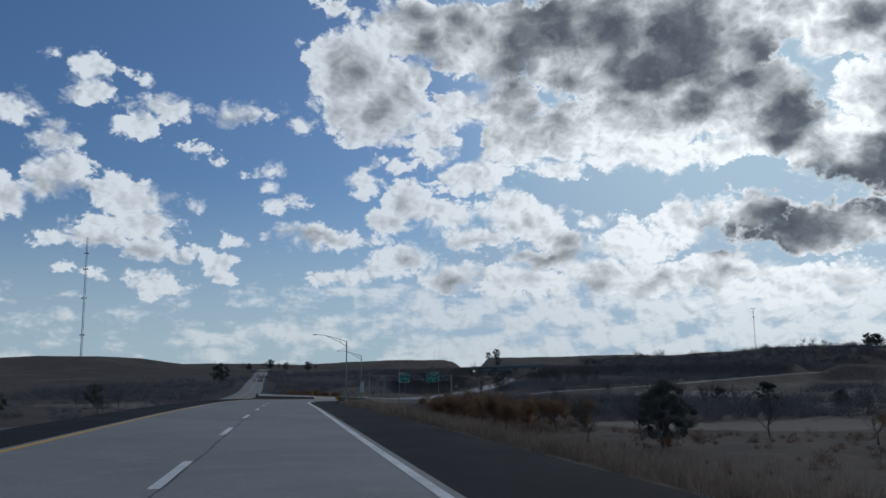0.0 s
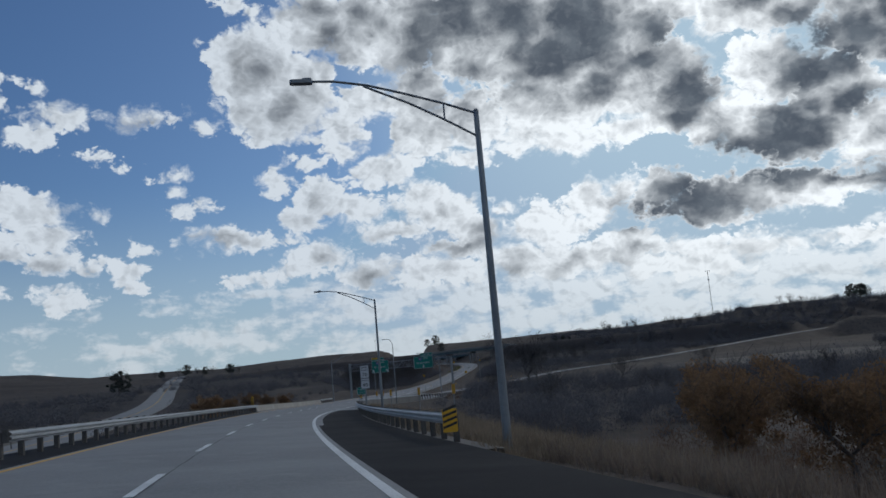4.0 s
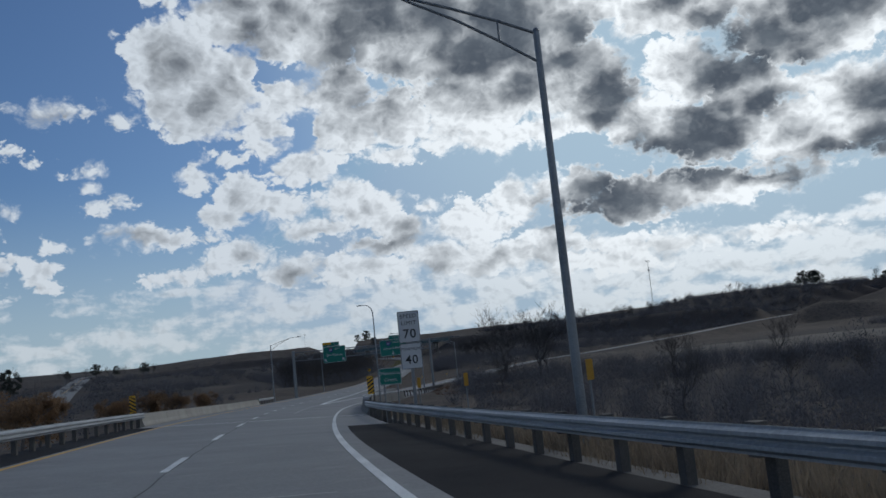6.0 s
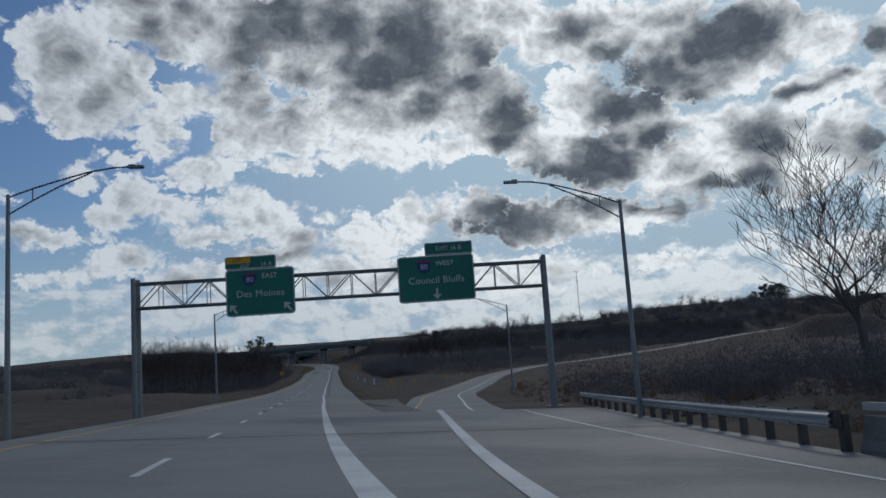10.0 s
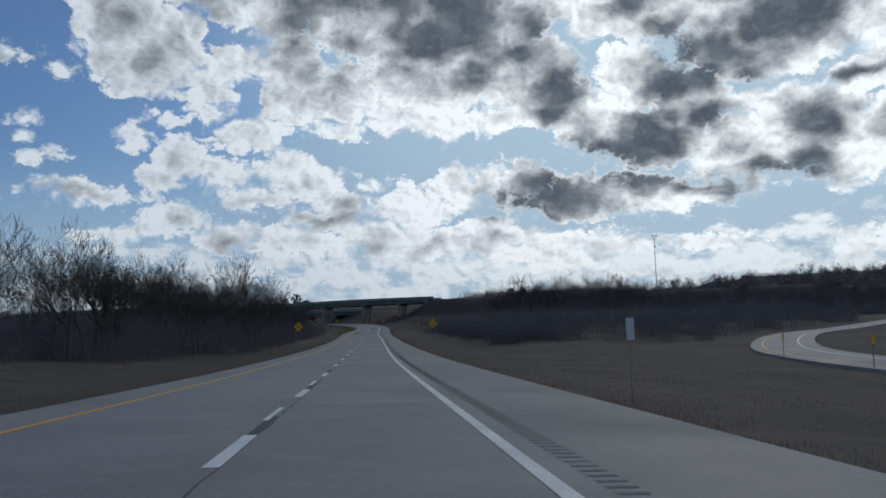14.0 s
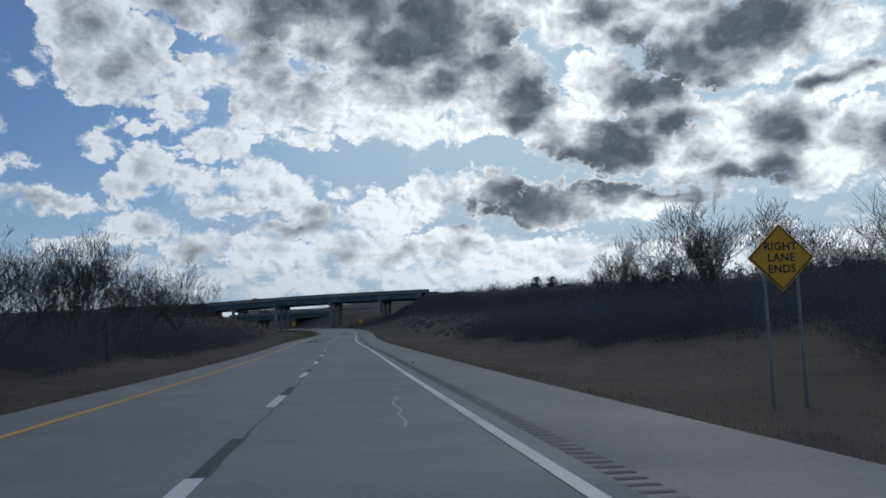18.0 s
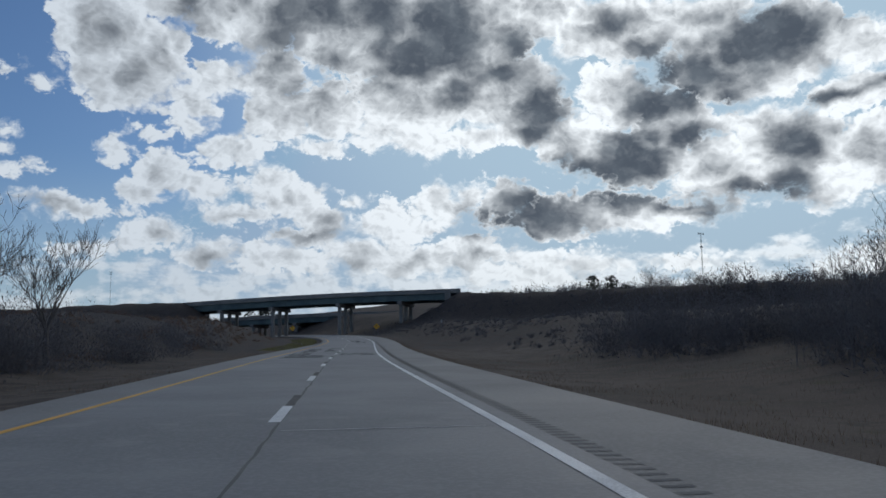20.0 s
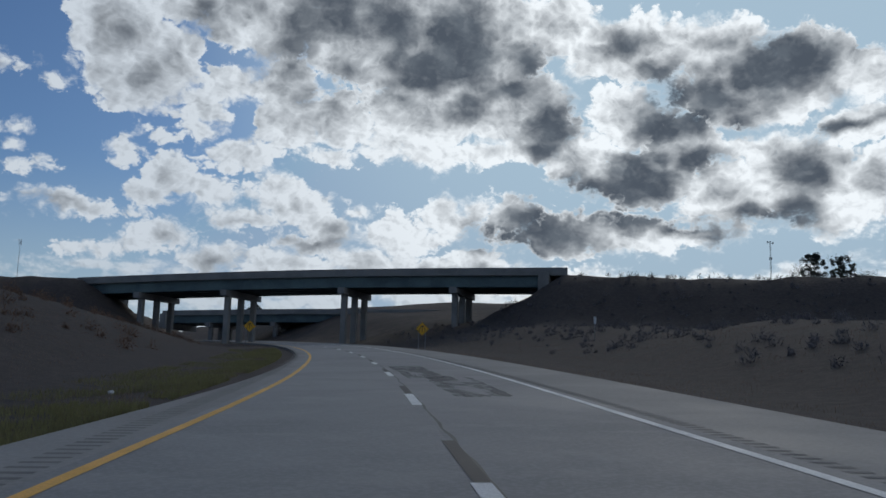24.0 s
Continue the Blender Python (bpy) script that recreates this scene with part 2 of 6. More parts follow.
def build_sky():
    world = bpy.data.worlds.new("sky")
    scene.world = world
    world.use_nodes = True
    t = world.node_tree
    t.nodes.clear()
    N = Nodes(t)
    sky = t.nodes.new("ShaderNodeTexSky")
    sky.sky_type, sky.sun_disc = "NISHITA", False
    sky.sun_elevation, sky.sun_rotation = radians(SUN_EL), radians(SUN_AZ)
    sky.air_density, sky.dust_density, sky.ozone_density = 1.0, 1.2, 2.0
    d = t.nodes.new("ShaderNodeTexCoord").outputs["Generated"]
    x, y, z = N.split(d)
    zc = N.math("MAXIMUM", z, 0.004)
    az = N.math("MULTIPLY", N.math("ARCTAN2", x, y), 180 / math.pi)
    el = N.math("MULTIPLY", N.math("ARCSINE", zc), 180 / math.pi)
    # cloud-deck coordinates: billows shrink towards the horizon
    h = N.math("ADD", zc, 0.10)
    deck = N.xyz(N.math("DIVIDE", x, h), N.math("DIVIDE", y, h), 0.3)
    flat = N.xyz(az, el)
    wide = N.xyz(N.math("MULTIPLY", az, 0.12), N.math("MULTIPLY", el, 0.15), 0.0)
    w1 = N.vec("SUBTRACT", N.noise(wide, 1.9, 2, 0.5, color=True), (0.5, 0.5, 0.5))
    w2 = N.vec("SUBTRACT", N.noise(wide, 6.0, 3, 0.55, color=True), (0.5, 0.5, 0.5))
    p = N.vec("ADD", N.vec("ADD", flat, N.vec("MULTIPLY", w1, (3.0, 2.0, 0.0))), N.vec("MULTIPLY", w2, (1.5, 1.1, 0.0)))

    def heaps(at):
        """Lobes of three sizes, in degrees of outline."""
        two = N.math("ADD", N.math("MULTIPLY", N.billow(at, 3.4), 0.55), N.math("MULTIPLY", N.billow(at, 8.5), 0.32))
        return N.math("ADD", two, N.math("MULTIPLY", N.billow(at, 19.0), 0.17))

    cover, thick = None, None
    spread = [(c, 0.42) for c in CLOUDS_NORTH + CLOUDS_SUN + CLOUDS_EAST] + [(c, 0.30) for c in CLOUDS_LOW] + [(c, 0.14) for c in CLOUDS_WEST + CLOUDS_WISPS]
    for (ca, ce, rw, rh), rim in spread:
        q = N.vec("MULTIPLY", N.vec("SUBTRACT", p, (ca, ce, 0)), (1 / rw, 1 / rh, 0))
        a = N.math("MULTIPLY_ADD", N.vec("LENGTH", q), -0.5 * (rh + min(rw, rh)), 0.5 * (rh + min(rw, rh)) + rim)
        cover = a if cover is None else N.math("SMOOTH_MAX", cover, a, 0.25)
    for ca, ce, rw, rh, k in CORES_NORTH + CORES_SUN + CORES_EAST + CORES_BETWEEN + CORES_WEST:
        q = N.vec("MULTIPLY", N.vec("SUBTRACT", p, (ca, ce, 0)), (1 / rw, 1 / rh, 0))
        a = N.math("MULTIPLY", N.math("SUBTRACT", 1.6, N.vec("LENGTH", q)), k)
        thick = a if thick is None else N.math("SMOOTH_MAX", thick, a, 0.35)
    lump = N.vec("ADD", wide, N.vec("MULTIPLY", w2, (0.10, 0.10, 0.0)))
    lobes = heaps(lump)
    heap = N.math("ADD", lobes, N.math("MULTIPLY", N.math("SUBTRACT", N.noise(lump, 34.0, 4, 0.6), 0.5), 0.6))
    # the same lobes a little further towards the sun: their difference is the relief
    to_sun = N.vec("NORMALIZE", N.vec("SUBTRACT", (SUN_AZ, SUN_EL, 0.0), flat))
    relief = N.math("SUBTRACT", lobes, heaps(N.vec("ADD", lump, N.vec("MULTIPLY", to_sun, (0.045, 0.055, 0.0)))))
    soft = N.noise(wide, 2.4, 3, 0.5, 0.2)
    # low banks of small clouds stacked up towards the horizon
    lown = N.noise(N.xyz(N.math("MULTIPLY", az, 0.17), N.math("MULTIPLY", el, 0.42), 3.0), 1.7, 4, 0.55, 0.2)
    low = N.math("ADD", N.math("SUBTRACT", lown, 0.50), N.math("ADD", N.step(az, -28.0, 8.0, -0.07, 0.10), N.step(el, 5.0, 11.0, 0.08, -0.40)))
    low = N.math("MULTIPLY", low, 3.4)
    # open cumulus over the rest of the sky
    rest = N.noise(deck, 1.1, 5, 0.55, 0.2)
    away = N.math("MAXIMUM", N.step(N.math("ABSOLUTE", N.math("SUBTRACT", az, 4.0)), 37.0, 48.0), N.step(el, 25.5, 31.0))
    rest = N.math("MULTIPLY", N.math("SUBTRACT", N.math("MULTIPLY", rest, away), 0.51), 5.0)
    field = N.math("ADD", N.math("MAXIMUM", cover, rest), heap)
    # edges crisp on the heaps, wispy here and there
    edge = N.step(soft, 0.42, 0.68, 0.24, 0.95)
    puffs = N.math("MULTIPLY", N.step(N.math("DIVIDE", field, edge), -0.15, 1.0), 1.0)
    banks = N.math("MULTIPLY", N.step(N.math("ADD", low, N.math("MULTIPLY", heap, 0.6)), -0.1, 0.6), 0.80)
    alpha = N.math("MAXIMUM", puffs, banks)
    # thick parts are grey, thin rims let the light through
    dark = N.math("ADD", thick, N.math("ADD", N.math("MULTIPLY", N.math("SUBTRACT", soft, 0.5), 1.5), N.math("MULTIPLY", lobes, 0.55)))
    core = N.step(dark, -0.20, 1.20)
    own = N.math("MULTIPLY", N.step(N.math("ADD", N.math("ADD", N.math("MAXIMUM", cover, rest), lobes), N.math("MULTIPLY", N.math("SUBTRACT", soft, 0.5), 2.6)), 0.20, 2.1), 0.60)
    core = N.math("MAXIMUM", N.math("MAXIMUM", core, own), N.math("MULTIPLY", N.step(rest, 0.2, 1.5), 0.75))
    core = N.math("MULTIPLY", core, N.step(field, 0.0, 0.55, 0.25, 1.0))
    core = N.math("SUBTRACT", core, N.math("MULTIPLY", relief, N.step(core, 0.3, 0.95, 0.75, 0.12)), clamp=True)
    # sunward glow
    s = Vector((math.sin(radians(SUN_AZ)) * math.cos(radians(SUN_EL)), math.cos(radians(SUN_AZ)) * math.cos(radians(SUN_EL)), math.sin(radians(SUN_EL))))
    cosang = N.vec("DOT_PRODUCT", N.vec("NORMALIZE", d), tuple(s))
    glow = N.step(cosang, 0.77, 0.985)
    lit = N.mix(glow, (9.2, 10.2, 11.3), (14.0, 14.9, 15.6))
    shade = N.mix(N.step(N.noise(lump, 4.0, 4, 0.55), 0.38, 0.68), N.mix(glow, (1.6, 1.9, 2.35), (1.2, 1.5, 1.95)), N.mix(glow, (2.5, 2.8, 3.2), (1.9, 2.3, 2.8)))
    body = N.mix(core, lit, shade)
    # haze towards the horizon
    haze = N.step(el, -1.0, 14.0, 0.85, 0.0)
    base = N.mix(1.0, sky.outputs[0], (0.50, 0.72, 1.0), "MULTIPLY")
    base = N.mix(1.0, base, (3.6, 5.4, 8.0), "DARKEN")
    base = N.mix(N.step(cosang, 0.80, 0.975, 0.0, 0.88), base, (6.2, 8.4, 10.2))
    base = N.mix(haze, base, (5.6, 7.3, 8.8))
    body = N.mix(N.step(el, 0.0, 9.0, 0.55, 0.0), body, (8.0, 8.8, 9.2))
    col = N.mix(alpha, base, body)
    bg = t.nodes.new("ShaderNodeBackground")
    t.links.new(col, bg.inputs["Color"])
    bg.inputs["Strength"].default_value = 0.068
    t.links.new(bg.outputs[0], t.nodes.new("ShaderNodeOutputWorld").inputs["Surface"])
    sun = new("sun", bpy.data.lights.new("sun", "SUN"))
    sun.data.energy, sun.data.angle, sun.data.color = 0.45, radians(10), (1.0, 0.93, 0.82)
    sun.matrix_world = look(s * 400, (0, 0, 0))


build_sky()

# ---------------------------------------------------------------- materials
MATS = {}


def material(name, base, dark, scale=1.0, rough=0.8, metal=0.0, bump=0.3, fine=18.0, speck=0.35, spec=0.4, stretch=(1, 1, 1), emit=0.0, third=None, thin=0.0):
    """A surface with large stains, fine grain and relief; coordinates in metres."""
    if name in MATS:
        return MATS[name]
    m = bpy.data.materials.new(name)
    m.use_nodes = True
    t = m.node_tree
    N = Nodes(t)
    b = t.nodes["Principled BSDF"]
    co = t.nodes.new("ShaderNodeNewGeometry").outputs["Position"]
    co = N.vec("MULTIPLY", co, stretch)
    big = N.noise(co, 0.35 * scale, 5, 0.6, 0.4)
    small = N.noise(co, fine * scale, 4, 0.65)
    c = N.mix(N.step(big, 0.35, 0.68), base, dark)
    if third:
        c = N.mix(N.step(N.noise(co, 1.7 * scale, 4, 0.6), 0.52, 0.68), c, third)
    hi = tuple(min(1.0, v * (1 + speck)) for v in base)
    lo = tuple(v * (1 - speck) for v in dark)
    c = N.mix(N.step(small, 0.3, 0.7, 0.0, 0.5), c, N.mix(N.step(small, 0.45, 0.55), lo, hi))
    t.links.new(c, b.inputs["Base Color"])
    t.links.new(N.step(big, 0.2, 0.8, rough - 0.08, min(1.0, rough + 0.08)), b.inputs["Roughness"])
    b.inputs["Metallic"].default_value = metal
    b.inputs["Specular IOR Level"].default_value = spec
    if bump:
        n = t.nodes.new("ShaderNodeBump")
        n.inputs["Strength"].default_value, n.inputs["Distance"].default_value = bump, 0.03
        t.links.new(N.math("ADD", N.math("MULTIPLY", big, 0.6), N.math("MULTIPLY", small, 0.5)), n.inputs["Height"])
        t.links.new(n.outputs[0], b.inputs["Normal"])
    if thin:
        # thin blades and twigs pass on part of the light from behind
        tr = t.nodes.new("ShaderNodeBsdfTranslucent")
        t.links.new(c, tr.inputs["Color"])
        mx = t.nodes.new("ShaderNodeMixShader")
        mx.inputs[0].default_value = thin
        t.links.new(b.outputs[0], mx.inputs[1])
        t.links.new(tr.outputs[0], mx.inputs[2])
        t.links.new(mx.outputs[0], t.nodes["Material Output"].inputs["Surface"])
    MATS[name] = m
    return m


CONCRETE = material("road_concrete", (.226, .229, .231), (.184, .187, .189), 0.5, 0.78, fine=30, speck=.18, bump=.12, third=(.243, .243, .241))
SHOULDER = material("shoulder_concrete", (.228, .226, .219), (.188, .186, .180), 0.6, 0.8, fine=26, speck=.2, bump=.15)
ASPHALT = material("asphalt_black", (.022, .023, .027), (.015, .016, .020), 0.7, 0.92, fine=40, speck=.3, bump=.25, spec=.08)
BRIDGE_CONC = material("bridge_concrete", (.34, .32, .285), (.26, .245, .22), 0.8, 0.82, fine=12, speck=.2)
# east parapet: the shade on its road face is put into the colour
PARAPET_SHADED = material("shaded_parapet", (.15, .148, .144), (.108, .107, .106), 0.9, 0.85, fine=12, speck=.2, third=(.18, .176, .168))
PIER_CONC = material("pier_concrete", (.23, .23, .226), (.165, .165, .165), 0.9, 0.85, fine=10, speck=.2)
STEEL = material("galvanised_steel", (.23, .25, .27), (.17, .185, .20), 1.2, 0.5, 0.5, .08, 20, .15)
RAIL = material("guardrail_steel", (.37, .39, .41), (.28, .30, .32), 1.0, 0.5, 0.25, .08, 14, .2)
GIRDER = material("girder_green", (.10, .15, .16), (.06, .09, .10), 0.7, 0.55, 0.1, .1, 10, .2)
WOOD = material("post_wood", (.105, .098, .09), (.065, .06, .056), 3.0, 0.9, 0, .4, 20, .3)
WHITE = material("paint_white", (.72, .73, .72), (.52, .53, .53), 1.5, 0.7, 0, .1, 24, .25)
YELLOW = material("paint_yellow", (.72, .38, .06), (.58, .32, .06), 1.5, 0.7, 0, .1, 24, .25)
BLACK = material("paint_black", (.02, .02, .022), (.035, .035, .037), 2.0, 0.7, 0, .1, 24, .3)
PATCH = material("asphalt_patch", (.105, .107, .11), (.078, .08, .084), 0.8, 0.92, 0, .2, 30, .25, spec=.1)
SIGN_GREEN = material("sign_green", (.006, .165, .125), (.005, .13, .10), 0.8, 0.45, 0, 0, 10, .1)
SIGN_WHITE = material("sign_white", (.52, .54, .56), (.45, .47, .49), 0.8, 0.5, 0, 0, 10, .06)
SIGN_YELLOW = material("sign_yellow", (.70, .38, .02), (.62, .33, .02), 0.8, 0.5, 0, 0, 10, .06)
SIGN_BLACK = material("sign_black", (.015, .015, .017), (.02, .02, .022), 1, 0.5, 0, 0, 10, .1)
ALU = material("sign_back_aluminium", (.40, .41, .42), (.32, .33, .34), 1, 0.5, 0.6, 0, 10, .1)
BARK = material("bark", (.115, .105, .10), (.075, .068, .066), 4.0, 0.95, 0, .5, 20, .3)
TWIG = material("twigs", (.105, .095, .092), (.07, .064, .062), 3.0, 0.95, 0, 0, 10, .3, thin=.2)
BRUSH = material("brush_dark", (.135, .134, .145), (.100, .099, .108), 0.4, 0.95, 0, 0, 6, .35, spec=.1, thin=.25)
BRUSH_RED = material("brush_reddish", (.17, .115, .085), (.11, .08, .066), 0.4, 0.95, 0, 0, 6, .35, spec=.1, thin=.45)
LEAF_RUST = material("leaf_rust", (.24, .15, .085), (.165, .105, .062), 0.6, 0.9, 0, 0, 6, .4, thin=.45)
LEAF_DARK = material("leaf_evergreen", (.085, .095, .085), (.058, .068, .062), 0.6, 0.9, 0, 0, 6, .4, spec=.15, thin=.45)
GRASS_DRY = material("grass_dry", (.205, .165, .132), (.145, .115, .094), 0.6, 0.95, 0, 0, 5, .4, thin=.45)
GRASS_GREEN = material("grass_green", (.185, .18, .085), (.14, .135, .07), 0.8, 0.95, 0, 0, 5, .4, thin=.45)
GRASS_STRAW = material("grass_straw", (.24, .195, .145), (.17, .135, .10), 0.6, 0.95, 0, 0, 5, .4, thin=.45)

# ---------------------------------------------------------------- alignment of the roads
def curve_of(points, free=False):
    """Smooth interpolation through (y, value) points; without overshoot unless free."""
    ys = np.array([p[0] for p in points], float)
    vs = np.array([p[1] for p in points], float)
    m = np.gradient(vs, ys)
    if not free:
        k = np.diff(vs) / np.diff(ys)
        for j in range(1, len(k)):
            m[j] = 0.0 if k[j - 1] * k[j] <= 0 else 2 * k[j - 1] * k[j] / (k[j - 1] + k[j])

    def at(y):
        y = np.asarray(y, float)
        i = np.clip(np.searchsorted(ys, y) - 1, 0, len(ys) - 2)
        h = ys[i + 1] - ys[i]
        t = np.clip((y - ys[i]) / h, 0, 1)
        a, b = (1 + 2 * t) * (1 - t) ** 2, t * t * (3 - 2 * t)
        c, e = t * (1 - t) ** 2 * h, t * t * (t - 1) * h
        return a * vs[i] + b * vs[i + 1] + c * m[i] + e * m[i + 1]
    return at


# the dashed lane line of the main carriageway, running north
road_x = curve_of([(-90, 22.5), (0, -1.7), (52, -15.3), (106, -28.6), (161, -38.22), (216, -43.1), (273, -44.8), (329, -41.55), (385, -36.6),
                   (440, -31.8), (495, -26.53), (548, -21.4), (600, -16.78), (653, -11.24), (690, -7.7), (720, -6.2), (750, -6.9), (775, -9.4),
                   (800, -13.6), (850, -26.0), (900, -45.0), (950, -70.0)], True)
road_z = curve_of([(-90, .2), (0, .53), (52, .80), (106, .62), (161, .10), (216, -.52), (273, -1.28), (329, -1.56), (385, -1.28), (440, -.70),
                   (495, .42), (548, 1.86), (600, 3.56), (653, 5.52), (700, 7.6), (750, 9.9), (800, 11.9), (850, 13.6), (900, 15.0), (950, 16.0)], True)
road_bank = curve_of([(-90, .01), (0, .015), (25, .022), (52, .034), (80, .044), (161, .05), (216, .05), (300, .05), (345, .04), (385, .015), (440, .0), (600, .0), (653, -.01), (720, -.04), (950, -.05)])


def road(y, u, dz=0.0):
    """World point beside the lane line: u metres to the east of it, dz above the pavement."""
    y = np.asarray(y, float)
    s = (road_x(y + .5) - road_x(y - .5))
    n = np.sqrt(1 + s * s)
    return np.stack([road_x(y) + u / n, y - u * s / n, road_z(y) - road_bank(y) * u + dz], -1)


class Path:
    """A side road through a few points, with its width."""

    def __init__(self, pts, half):
        p = np.array(pts, float)
        d = np.r_[0, np.cumsum(np.linalg.norm(np.diff(p[:, :2], axis=0), axis=1))]
        self.length, self.half = d[-1], half
        self.f = [curve_of(list(zip(d, p[:, k])), True) for k in range(3)]
        self.s = np.arange(0, d[-1], 6.0)
        self.p = np.stack([g(self.s) for g in self.f], -1)

    def at(self, s, u=0.0, dz=0.0):
        s = np.asarray(s, float)
        a = np.stack([g(s) for g in self.f], -1)
        b = np.stack([g(s + .5) - g(s - .5) for g in self.f], -1)
        n = np.linalg.norm(b[..., :2], axis=-1)
        return a + np.stack([u * b[..., 1] / n, -u * b[..., 0] / n, np.zeros_like(n) + dz], -1)


RAMP = Path([(-39.3, 262, -1.6), (-37.3, 285, -1.9), (-34.3, 305, -2.1), (-30.5, 327, -2.2), (-27, 343, -2.2), (-23, 361, -2.1), (-17, 380, -2.0), (-9.5, 402, -1.7),
             (0, 432, -1.4), (9, 456, -.8), (26, 484, .5), (62, 524, 2.0), (110, 568, 4.8), (165, 620, 8.6), (260, 712, 14), (420, 850, 23)], 4.2)
FAR_ROAD = Path([(-44, -60, -3.0), (-58, 60, -3.2), (-72, 146, -3.2), (-95, 260, -3), (-130, 420, 0.5), (-180, 600, 8), (-293, 1014, 27), (-330, 1150, 30)], 6.0)
# overpass: from its east abutment westwards
OVER_A, OVER_B = np.array([29.0, 772.0]), np.array([-45.0, 809.0])
OVER_DIR = (OVER_B - OVER_A) / np.linalg.norm(OVER_B - OVER_A)
OVER_LEN = float(np.linalg.norm(OVER_B - OVER_A))
OVER_NRM = np.array([-OVER_DIR[1], OVER_DIR[0]])
if OVER_NRM[1] < 0:
    OVER_NRM = -OVER_NRM

HILLS = [(-30, -150, -1), (120, -100, -4), (-150, -50, -3), (40, 60, -5), (40, 150, -5.5), (110, 110, -4.5), (200, 220, -3), (20, 240, -4.5), (60, 330, -2.5),
         (-90, 130, -3.5), (-160, 300, -2), (-75, 420, 0), (-300, 500, 6), (10, 420, -2), (70, 440, 0), (200, 480, 0), (150, 530, 2), (250, 600, 5), (30, 570, 3.5), (60, 640, 10),
         (-70, 560, 3), (-60, 680, 9), (-52, 738, 13.5), (-68, 706, 12), (-130, 760, 15), (-40, 930, 17), (42, 945, 32), (8, 952, 27), (120, 880, 29), (297, 895, 41), (-293, 1010, 26)]
HILLS_FAR = [(-530, 1036, 45), (-800, 900, 40), (500, 850, 42), (320, 1190, 48), (0, 1400, 50), (-160, 1320, 45), (150, 1350, 50), (-500, 1500, 48), (900, 700, 40), (-900, 200, 5), (700, 200, 5),
             (0, -700, 0), (1600, 1600, 45), (-1700, 1700, 45), (-1800, -600, 5), (1800, -600, 5)]


def ground_z(x, y):
    """Height of the land, with cuttings and embankments along the roads."""
    x, y = np.asarray(x, float), np.asarray(y, float)
    num, den = np.zeros_like(x), np.zeros_like(x)
    for hx, hy, hz in HILLS + HILLS_FAR:
        w = 1 / ((x - hx) ** 2 + (y - hy) ** 2 + 30.0 ** 2) ** 1.6
        num, den = num + w * hz, den + w
    z = num / den
    # embankments of the two overpasses
    for v0, top, along in ((6.2, 21.9, 0.0), (56.0, 20.0, 16.0)):
        a = (x - OVER_A[0]) * OVER_DIR[0] + (y - OVER_A[1]) * OVER_DIR[1] - along
        v = (x - OVER_A[0]) * OVER_NRM[0] + (y - OVER_A[1]) * OVER_NRM[1] - v0
        inside = np.clip(np.minimum(a, (OVER_LEN - a) * .82), 0, None)
        fade = np.clip(np.maximum(-a, a - OVER_LEN) - 160, 0, None) * .05
        e = top - .55 * np.clip(np.abs(v) - 8, 0, None) - .55 * inside - fade
        z = np.maximum(z, e)
    # side roads
    for path in (FAR_ROAD, RAMP):
        best, bz = np.full(x.shape, 1e9), np.zeros_like(x)
        for px, py, pz in path.p:
            d = np.hypot(x - px, y - py)
            m = d < best
            best, bz = np.where(m, d, best), np.where(m, pz, bz)
        f = np.clip((best - path.half - 2.5) / 14, 0, 1)
        f = f * f * (3 - 2 * f)
        z = (bz - .22) * (1 - f) + z * f
    # main road
    yy = np.clip(y, -89, 949)
    s = road_x(yy + .5) - road_x(yy - .5)
    u = (x - road_x(yy)) / np.sqrt(1 + s * s)
    rz = road_z(yy) - road_bank(yy) * np.clip(u, -8, 8)
    off = np.maximum(np.clip(-6.6 - u, 0, None), np.clip(u - 7.2, 0, None))
    f = np.clip(off / 22, 0, 1)
    f = f * f * (3 - 2 * f)
    side = rz - .16 - np.clip(off, 0, 5) * .10
    return side * (1 - f) + z * f


def mesh_object(name, verts, faces, mat, parent=None, label="", smooth=False):
    me = bpy.data.meshes.new(name)
    me.from_pydata([tuple(map(float, v)) for v in verts], [], faces)
    me.materials.append(mat)
    if smooth:
        me.polygons.foreach_set("use_smooth", [True] * len(me.polygons))
    ob = new(name, me)
    if parent:
        ob.parent = parent
    if label:
        ob["label"] = label
    return ob


def axis(bands):
    out = []
    for a, b, step in bands:
        out += list(np.arange(a, b, step))
    return np.array(out + [bands[-1][1]])


# wooded ground, and slopes darkened for shade: centre and half widths
WOODED_SHADED = [(110, 700, 105, 95), (140, 800, 130, 90), (330, 760, 140, 120), (-150, 740, 95, 140), (-88, 610, 42, 75), (-165, 460, 70, 130), (20, 262, 40, 42), (150, 300, 120, 60), (34, 700, 46, 120), (-44, 715, 36, 100), (45, 545, 48, 58), (-62, 520, 26, 90), (200, 420, 110, 95), (95, 235, 85, 42)]


